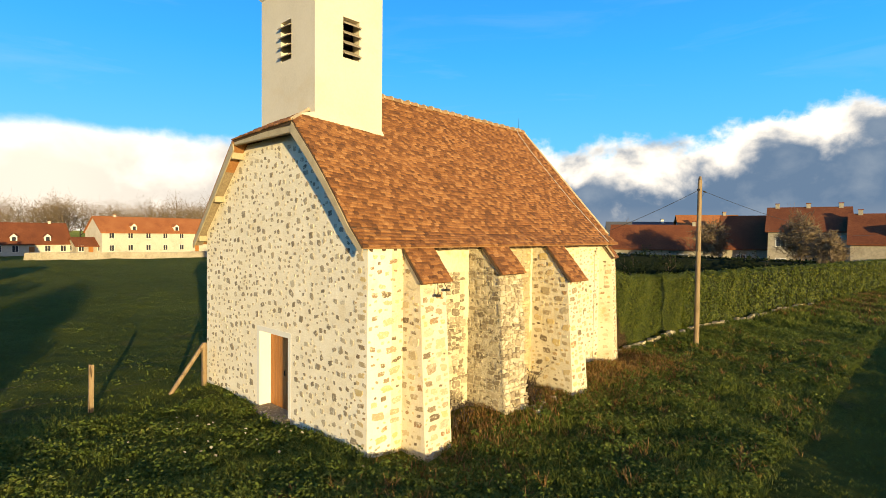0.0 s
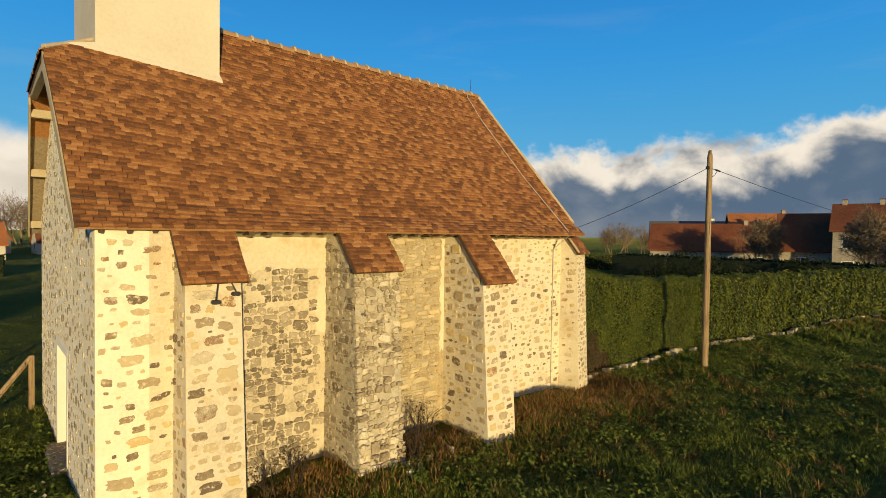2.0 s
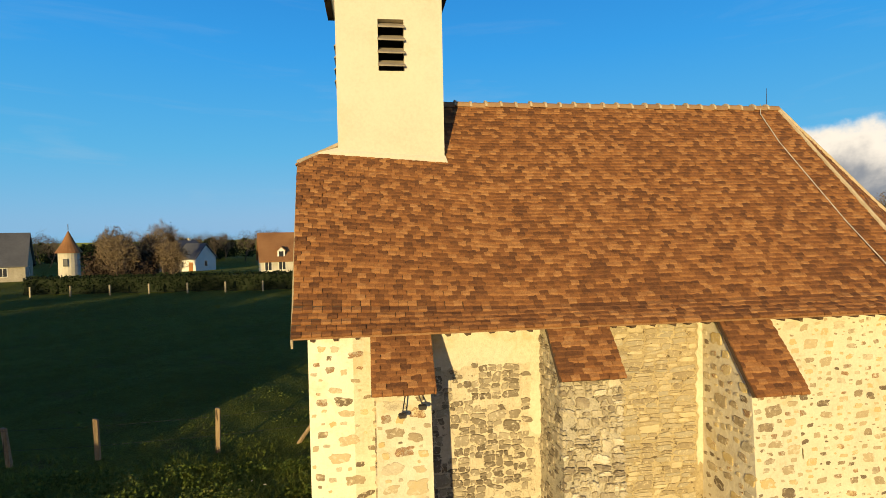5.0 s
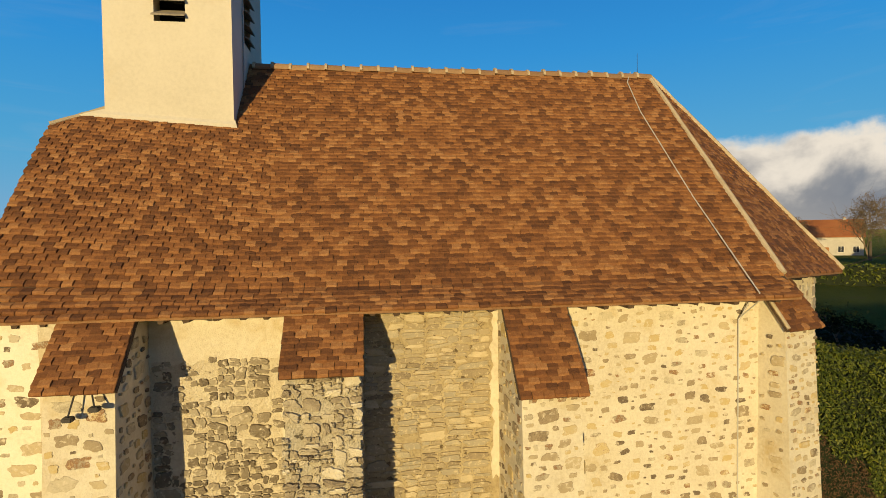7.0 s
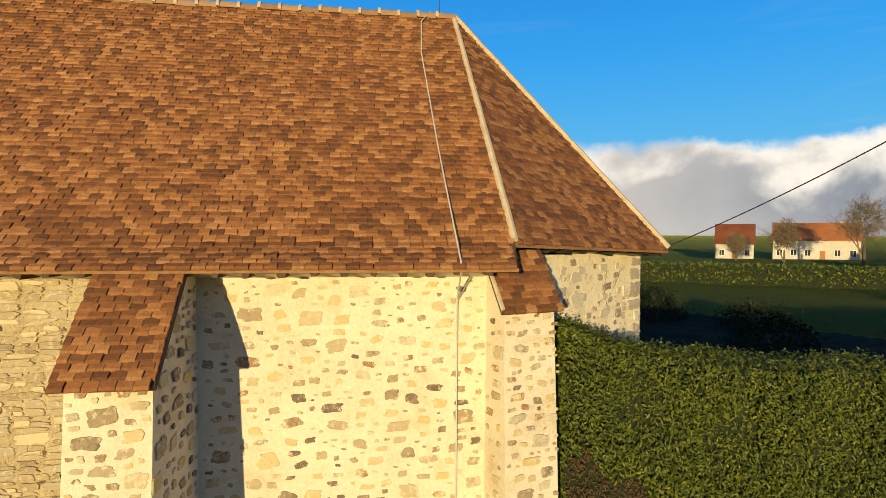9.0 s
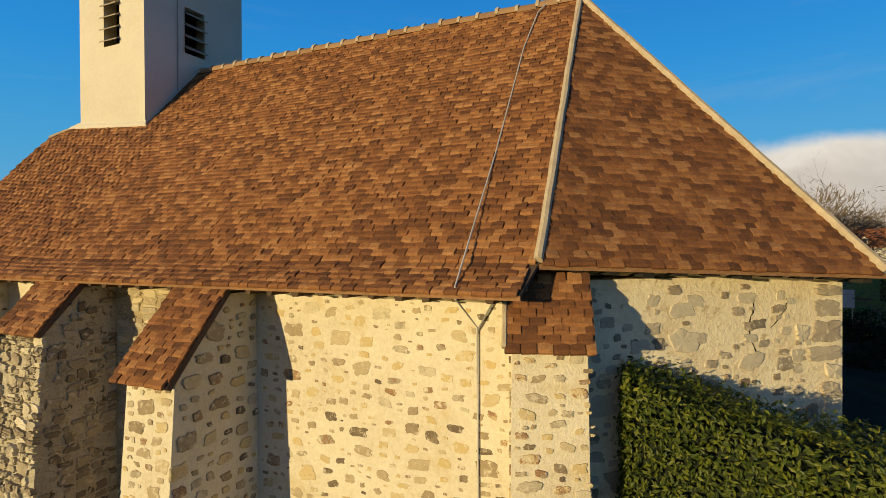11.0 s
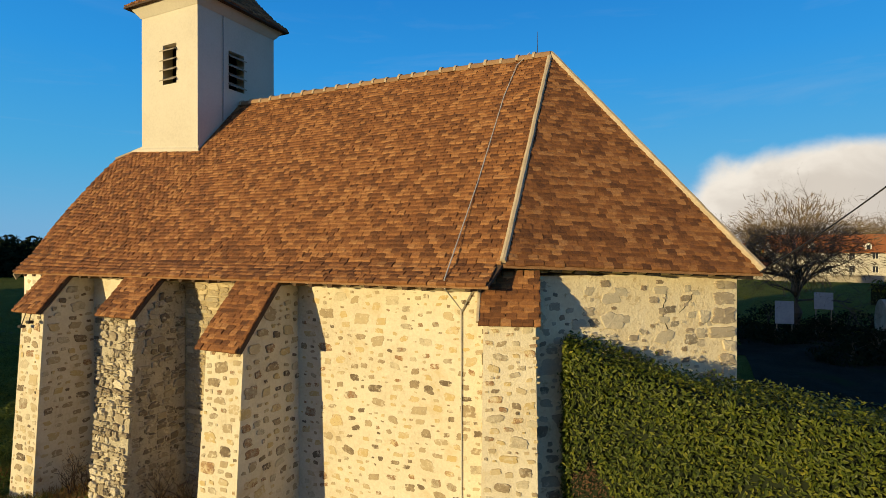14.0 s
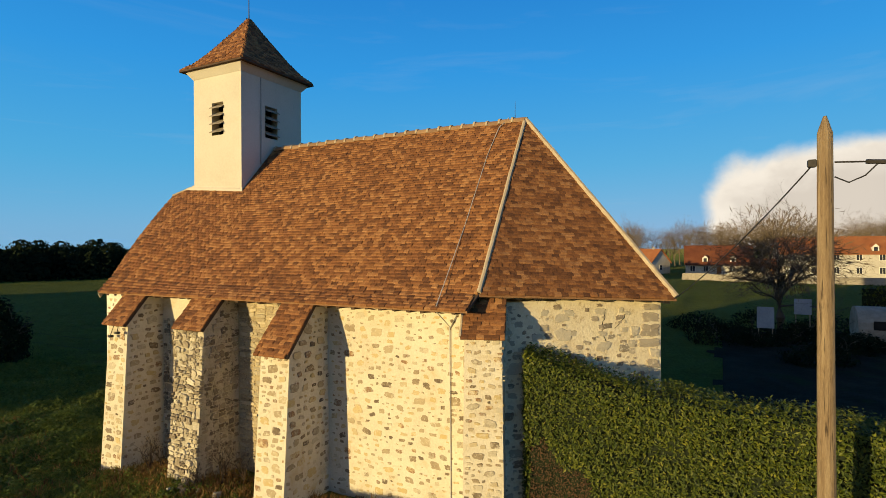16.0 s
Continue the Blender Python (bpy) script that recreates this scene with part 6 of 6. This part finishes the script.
def house(cx, cy, length, depth, turn, wall_h, roof_h, wall, roof_m, label, rows, cols, chimneys=1, group="houses of the village", dormers=0, over=0.35):
    """A gabled house: walls, roof, windows with frames and panes, door and chimneys; its front faces the chapel."""
    t = thing("house", (cx, cy, 1.45), label, "house", group)
    m = Matrix.Translation((cx, cy, float(ground_z(np.float64(cx), np.float64(cy))) - 0.1)) @ Matrix.Rotation(radians(turn), 4, "Z")
    l, d = length / 2, depth / 2

    def put(name, bm, mat, parent, lab=""):
        bmesh.ops.transform(bm, matrix=m, verts=bm.verts)
        return part(name, bm, mat, parent, lab)
    pent = [(-l, -d, -0.3), (-l, d, -0.3), (-l, d, wall_h), (-l, 0, wall_h + roof_h - 0.1), (-l, -d, wall_h)]
    body = put("wall", prism(fresh(), pent, (length, 0, 0)), wall, t)
    s = roof_h / d
    for sg in (-1, 1):
        put("roof", prism(fresh(), [(-l - over, sg * (d + over), wall_h - over * s), (-l - over, 0, wall_h + roof_h), (-l - over, 0, wall_h + roof_h + 0.18), (-l - over, sg * (d + over), wall_h - over * s + 0.18)], (length + 2 * over, 0, 0)), roof_m, t)
    for k in range(chimneys):
        x = -l * 0.8 + k * (1.6 * l / max(1, chimneys - 1)) if chimneys > 1 else l * 0.6
        ch = put("chimney", box(fresh(), (x - 0.24, -0.24, wall_h + roof_h - 0.6), (x + 0.24, 0.24, wall_h + roof_h + 0.6)), wall, t)
        put("chimney_cap", box(fresh(), (x - 0.29, -0.29, wall_h + roof_h + 0.6), (x + 0.29, 0.29, wall_h + roof_h + 0.7)), roof_m, ch)
    for r in range(rows):
        for c in range(cols):
            x = -l + (c + 0.5) * length / cols
            z = 1.0 + r * 2.9
            if r == 0 and c == cols // 2:
                put("door", box(fresh(), (x - 0.5, -d - 0.05, -0.1), (x + 0.5, -d + 0.1, 2.1)), M_door, t)
                continue
            w = put("window", box(fresh(), (x - 0.6, -d - 0.04, z - 0.08), (x + 0.6, -d + 0.05, z + 1.38)), M_white, t)
            for a in (-1, 1):
                put("pane", box(fresh(), (x + a * 0.27 - 0.23, -d - 0.055, z), (x + a * 0.27 + 0.23, -d - 0.02, z + 1.3)), M_pane, w)
    for sg in (-1, 1):
        w = put("window", box(fresh(), (sg * l - 0.05, -0.5, 1.0), (sg * l + 0.05, 0.5, 2.4)), M_white, t)
        put("pane", box(fresh(), (sg * (l + 0.02) - 0.04, -0.4, 1.1), (sg * (l + 0.02) + 0.04, 0.4, 2.3)), M_pane, w)
    for k in range(dormers):
        x = -l + (k + 0.7) * length / (dormers + 0.4)
        dm = put("dormer", prism(fresh(), [(x - 0.6, -d + 0.4, wall_h + 0.3), (x + 0.6, -d + 0.4, wall_h + 0.3), (x + 0.6, -d + 0.4, wall_h + 1.5), (x, -d + 0.4, wall_h + 2.1), (x - 0.6, -d + 0.4, wall_h + 1.5)], (0, d * 0.8, 0)), M_white, t)
        put("pane", box(fresh(), (x - 0.35, -d + 0.36, wall_h + 0.5), (x + 0.35, -d + 0.41, wall_h + 1.4)), M_pane, dm)
        for sg in (-1, 1):
            put("dormer_roof", prism(fresh(), [(x + sg * 0.75, -d + 0.25, wall_h + 1.4), (x, -d + 0.25, wall_h + 2.15), (x, -d + 0.25, wall_h + 2.3), (x + sg * 0.75, -d + 0.25, wall_h + 1.55)], (0, d * 0.85, 0)), roof_m, dm)
    return t


# north: beyond the meadow
house(58, 150, 46, 9, 8, 5.4, 3.6, M_far_wall, M_far_orange, "long two-storey pale house with an orange tile roof", 2, 11, 2, dormers=4)
house(23, 150, 14.5, 9, 4, 2.8, 4.4, M_far_wall, M_far_red, "low white house with a steep brown-red roof and dormers", 1, 5, 1, dormers=2)
house(5.5, 152, 10, 8, -30, 3.0, 3.4, M_far_wall, M_far_orange, "small pale house with an orange roof", 1, 3, 1)
house(33.5, 146, 6, 5, 10, 2.2, 1.8, M_far_stone, M_far_red, "low stone outbuilding with a brown roof", 1, 3, 0)
# north-west
house(-5.2, 97, 11, 9, 14, 2.6, 4.4, M_far_wall, M_far_brown, "white house with a tall brown tile roof and two dormers", 1, 5, 1, dormers=2)
house(3, 108, 12, 8, 5, 2.6, 3.2, M_far_wall, M_far_orange, "low white house with an orange-red roof", 1, 4, 1)
house(-34, 128, 8, 8, 60, 3.4, 3.4, M_far_wall, M_far_slate, "white gabled house with a grey slate roof", 1, 3, 1)
house(-30, 126, 4.5, 7, -20, 3.0, 3.0, M_white, M_far_slate, "white gabled house wing with a slate roof", 1, 2, 0)
house(-64, 92, 34, 10, 24, 2.8, 5.0, M_far_stone, M_far_slate, "long low barn with a dark slate roof", 1, 6, 0)
# north-east
house(116, 114, 16, 9, -42, 4.6, 3.6, M_far_wall, M_far_orange, "long pale farmhouse with an orange roof behind bare trees", 1, 6, 1)
house(104, 125, 8, 8, -36, 4.0, 4.4, M_far_wall, M_far_red, "pale farm building with a brown roof", 1, 3, 0)
# east: beyond the hedge
house(86, 14, 8.8, 8, -80, 6.0, 3.0, M_far_stone, M_far_red, "tall grey rendered house with a red-brown roof and chimneys", 2, 3, 3)
house(84, 4.6, 9, 8, -84, 4.4, 3.4, M_far_stone, M_far_red, "rendered house with a red-brown roof and dormers", 1, 3, 2, dormers=1)
house(80, 31, 14, 7, -68, 3.2, 3.2, M_far_stone, M_far_red, "long low farm building with a rusty red roof", 1, 5, 1)
house(88, 20.5, 9, 8, -72, 3.4, 4.4, M_far_stone, M_far_red, "old barn with a brown-red roof", 1, 2, 1)
house(96, 30, 9, 8, -60, 5.0, 3.4, M_far_stone, M_far_orange, "house with an orange-red roof and chimney", 1, 3, 1)
house(98, 42, 12, 8, -60, 3.4, 4.0, M_white, M_far_slate, "white house with a dark slate roof", 1, 3, 1)
# round turret of the manor
TUR = (-34.6, 84.0)
tur = thing("turret", (*TUR, 1.45), "round white turret with a conical brown roof", "tower")
part("wall", rod(fresh(), [(*TUR, 1.2), (*TUR, 6.2)], 1.35, 20), M_far_wall, tur)
part("roof", rod(fresh(), [(*TUR, 6.1), (*TUR, 7.4), (*TUR, 9.2)], 1.75, 20, 0.06), M_far_brown, tur)
part("window", box(fresh(), (TUR[0] - 0.1, TUR[1] - 1.45, 4.2), (TUR[0] + 0.5, TUR[1] - 1.2, 5.3)), M_pane, tur)
part("finial", rod(fresh(), [(*TUR, 9.1), (*TUR, 10.2)], 0.05, 6), M_iron, tur)


def far_wall(points, h, w, mat, name, label, category, bumps=0.0):
    bm = fresh()
    for a, b in zip(points, points[1:]):
        a, b = Vector((*a, 1.2)), Vector((*b, 1.2))
        s = Vector((-(b - a).y, (b - a).x, 0)).normalized() * w
        prism(bm, [a, b, b + s, a + s], (0, 0, h + 0.3))
    if bumps:
        bmesh.ops.subdivide_edges(bm, edges=bm.edges, cuts=6, use_grid_fill=True)
        for v in bm.verts:
            v.co += Vector(noise.noise_vector(v.co * 0.5)) * bumps
    return tagged(part(name, bm, mat), label, category)


far_wall([(17, 113), (24, 110.5), (36, 106), (52, 104)], 0.95, 0.5, M_far_stone, "field_wall", "low stone wall along the far edge of the meadow", "wall", 0.22)


def far_hedge(x0, y0, x1, y1, h, w, count, size, material, label):
    """A clipped far hedge with leaf clumps on an inner mass."""
    t = thing("field_hedge", ((x0 + x1) / 2, (y0 + y1) / 2, 1.5), label, "hedge", "hedges round the meadow")
    d = Vector((x1 - x0, y1 - y0, 0))
    s = Vector((-d.y, d.x, 0)).normalized() * w / 2
    a, b = Vector((x0, y0, 1.2)), Vector((x1, y1, 1.2))
    # solid block; its near-black colour paints the hedge's inner shade
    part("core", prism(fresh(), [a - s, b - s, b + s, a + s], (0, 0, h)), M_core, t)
    k = rng.random(count)
    o = rng.uniform(-1, 1, count)
    z = 1.4 + rng.random(count) ** 0.7 * h
    z = np.where(rng.random(count) < 0.3, 1.25 + h, z)
    P = np.stack([x0 + d.x * k + s.x * np.where(z > 1.2 + h, o, -np.sign(s.y) * 1.0), y0 + d.y * k + s.y * np.where(z > 1.2 + h, o, -np.sign(s.y) * 1.0), z], 1) + rng.normal(0, 0.1, (count, 3))
    N = rng.normal(size=(count, 3)) + np.array([0, -1, 0.6])
    ob = part("leaves", leaf_mesh("leaves", P, N / np.linalg.norm(N, axis=1)[:, None], size, 0.5, material), None, t)
    ob["kind"] = "stuff"


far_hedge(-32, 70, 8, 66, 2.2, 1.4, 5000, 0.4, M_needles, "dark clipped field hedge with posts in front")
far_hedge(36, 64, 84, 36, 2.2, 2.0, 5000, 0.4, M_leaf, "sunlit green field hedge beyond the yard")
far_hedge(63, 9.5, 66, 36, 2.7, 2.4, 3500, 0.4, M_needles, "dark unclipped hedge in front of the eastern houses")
for k in range(12):
    x = -42 + k * 4.2
    f = tagged(part("fence_post", box(fresh(), (x - 0.08, 64.8 - x * 0.03, 1.2), (x + 0.08, 64.96 - x * 0.03, 2.75), 0.02), M_beam), "pale wooden post in front of the field hedge", "fence post", "posts before the field hedge")

# far leafless woods and single trees
TREES = [branches(200 + k, (0, 0, 0), 4.2, 0.5, 3, 5, 0.16, 0.3, 0.25, 2, 3) for k in range(4)]


def twig_cloud(x, y, s, count):
    """Fine twigs that fill the crown of a far tree of size s."""
    d = rng.normal(size=(count, 3))
    d /= np.linalg.norm(d, axis=1)[:, None]
    lump = 0.75 + 0.45 * np.array([noise.noise(Vector(q * 2.5) + Vector((x, y, 0))) for q in d])
    P = np.array([x, y, 1.4 + 5.2 * s]) + d * np.array([2.9, 2.9, 3.4]) * s * lump[:, None] * rng.uniform(0.15, 1.0, (count, 1)) ** 0.45
    return P, np.cross(d, rng.normal(size=(count, 3)))


def tree_frames(spots):
    out = []
    for x, y, s in spots:
        a = rng.uniform(0, 6.28)
        m = np.eye(4)
        c, n_ = math.cos(a), math.sin(a)
        m[:3, :3] = np.array([[c, -n_, 0], [n_, c, 0], [0, 0, 1]]) * s
        m[:3, 3] = (x, y, 1.4)
        out.append(m)
    return np.array(out)


def wood(name, spots, material, label):
    fr = tree_frames(spots)
    ob = joined(name, fr, TREES, rng.integers(0, 4, len(fr)), material, None, label)
    tagged(ob, label, "trees", kind="stuff")
    P, N = zip(*(twig_cloud(x, y, k, 420) for x, y, k in spots))
    P, N = np.concatenate(P), np.concatenate(N)
    ob = part("far_twigs", leaf_mesh("far_twigs", P, N / (np.linalg.norm(N, axis=1)[:, None] + 1e-9), 0.8, 0.05, material))
    tagged(ob, label, "trees", kind="stuff")


def arc(a0, a1, r0, r1, count, s0, s1):
    out = []
    for _ in range(count):
        a, r = radians(rng.uniform(a0, a1)), rng.uniform(r0, r1)
        out.append((12 + r * math.cos(a), 5 + r * math.sin(a), rng.uniform(s0, s1)))
    return out


wood("far_wood", arc(66, 96, 168, 230, 90, 1.5, 2.0), M_twig, "leafless brown wood behind the houses")
wood("far_wood", arc(4, 32, 118, 180, 46, 0.8, 1.2), M_twig, "leafless trees behind the village roofs")
wood("far_wood", arc(96, 124, 150, 230, 60, 0.8, 1.2), M_bark, "leafless trees behind the western houses")
for x, y, s in ((92, 94, 1.0), (101, 86.5, 1.5), (88, 102, 0.7), (70, 12, 0.95), (66, 9, 0.7), (73, 22, 0.9), (-22, 80, 0.9), (-26, 78, 1.0), (-19, 79, 0.8), (-24, 76, 0.9), (-32, 112, 1.2)):
    k = rng.integers(0, 4)
    t = thing("bare_tree", (x, y, 1.4), "leafless brown tree standing near the houses", "tree", "bare trees among the houses")
    m = tree_frames([(x, y, s)])[0]
    v = TREES[k][0] @ m[:3, :3].T + m[:3, 3]
    part("crown", fast_mesh("crown", v, TREES[k][1], M_twig), None, t)
    P, N = twig_cloud(x, y, s, 2600)
    part("brushwood", leaf_mesh("brushwood", P, N / (np.linalg.norm(N, axis=1)[:, None] + 1e-9), 0.8, 0.075, M_twig), None, t)["kind"] = "stuff"
    part("trunk", rod(fresh(), [(x, y, 1.2), (x, y, 1.4 + 2.4 * s)], 0.2 * s, 7, 0.13 * s), M_bark, t)


def conifers(spots, label):
    P, N = [], []
    for x, y, h in spots:
        n = 380
        z = rng.random(n) ** 0.8
        r = np.sqrt(np.clip(1.02 - z ** 2, 0, 1)) * h * 0.5 * rng.uniform(0.4, 1.1, n)
        a = rng.uniform(0, 6.28, n)
        P.append(np.stack([x + r * np.cos(a), y + r * np.sin(a), 1.3 + z * h], 1))
        N.append(np.stack([np.cos(a), np.sin(a), 0.6 + 0 * a], 1) + rng.normal(0, 0.4, (n, 3)))
    P, N = np.concatenate(P), np.concatenate(N)
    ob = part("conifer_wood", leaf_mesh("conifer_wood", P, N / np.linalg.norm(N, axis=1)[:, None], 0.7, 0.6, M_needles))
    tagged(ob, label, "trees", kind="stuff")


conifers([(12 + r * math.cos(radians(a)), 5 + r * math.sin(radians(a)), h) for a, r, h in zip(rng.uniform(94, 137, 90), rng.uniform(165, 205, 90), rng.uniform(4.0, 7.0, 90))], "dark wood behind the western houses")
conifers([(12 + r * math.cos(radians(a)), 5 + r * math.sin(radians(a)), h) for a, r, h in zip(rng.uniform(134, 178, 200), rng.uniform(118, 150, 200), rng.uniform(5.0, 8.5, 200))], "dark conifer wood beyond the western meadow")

# trees and a hedge to the south, whose long shadows lie over the meadow


def shade_tree(x, y, h, seed):
    t = thing("evergreen_tree", (x, y, 1.4), "tall dense evergreen tree standing south of the meadow", "tree", "trees south of the meadow")
    part("trunk", rod(fresh(), [(x, y, 1.0), (x, y, 1.4 + h * 0.5)], 0.35, 8, 0.15), M_bark, t)
    n = 1500
    d = rng.normal(size=(n, 3))
    d /= np.linalg.norm(d, axis=1)[:, None]
    P = np.array([x, y, 1.4 + h * 0.56]) + d * np.array([h * 0.34, h * 0.34, h * 0.46]) * rng.uniform(0.3, 1.0, (n, 1)) ** 0.5
    N = d + rng.normal(0, 0.6, (n, 3))
    ob = part("crown", leaf_mesh("crown", P, N / np.linalg.norm(N, axis=1)[:, None], 0.9, 0.7, M_needles), None, t)


for k, (x, y, h) in enumerate(SHADE_TREES):
    shade_tree(x, y, h, k)
# two tall stretches out of view, added to shade the near meadow corner
far_hedge(-30, -6.0, -8.2, -6.0, 3.3, 1.4, 5000, 0.24, M_needles, "tall unseen hedge added south of the field to shade the meadow")
far_hedge(-8.1, -6.0, -6.0, -6.0, 2.6, 1.4, 900, 0.24, M_needles, "tall unseen hedge added south of the field to shade the meadow")
far_hedge(-5.9, -6.0, 90, -6.0, 1.12, 1.2, 9000, 0.2, M_leaf, "clipped hedge along the lane south of the field")
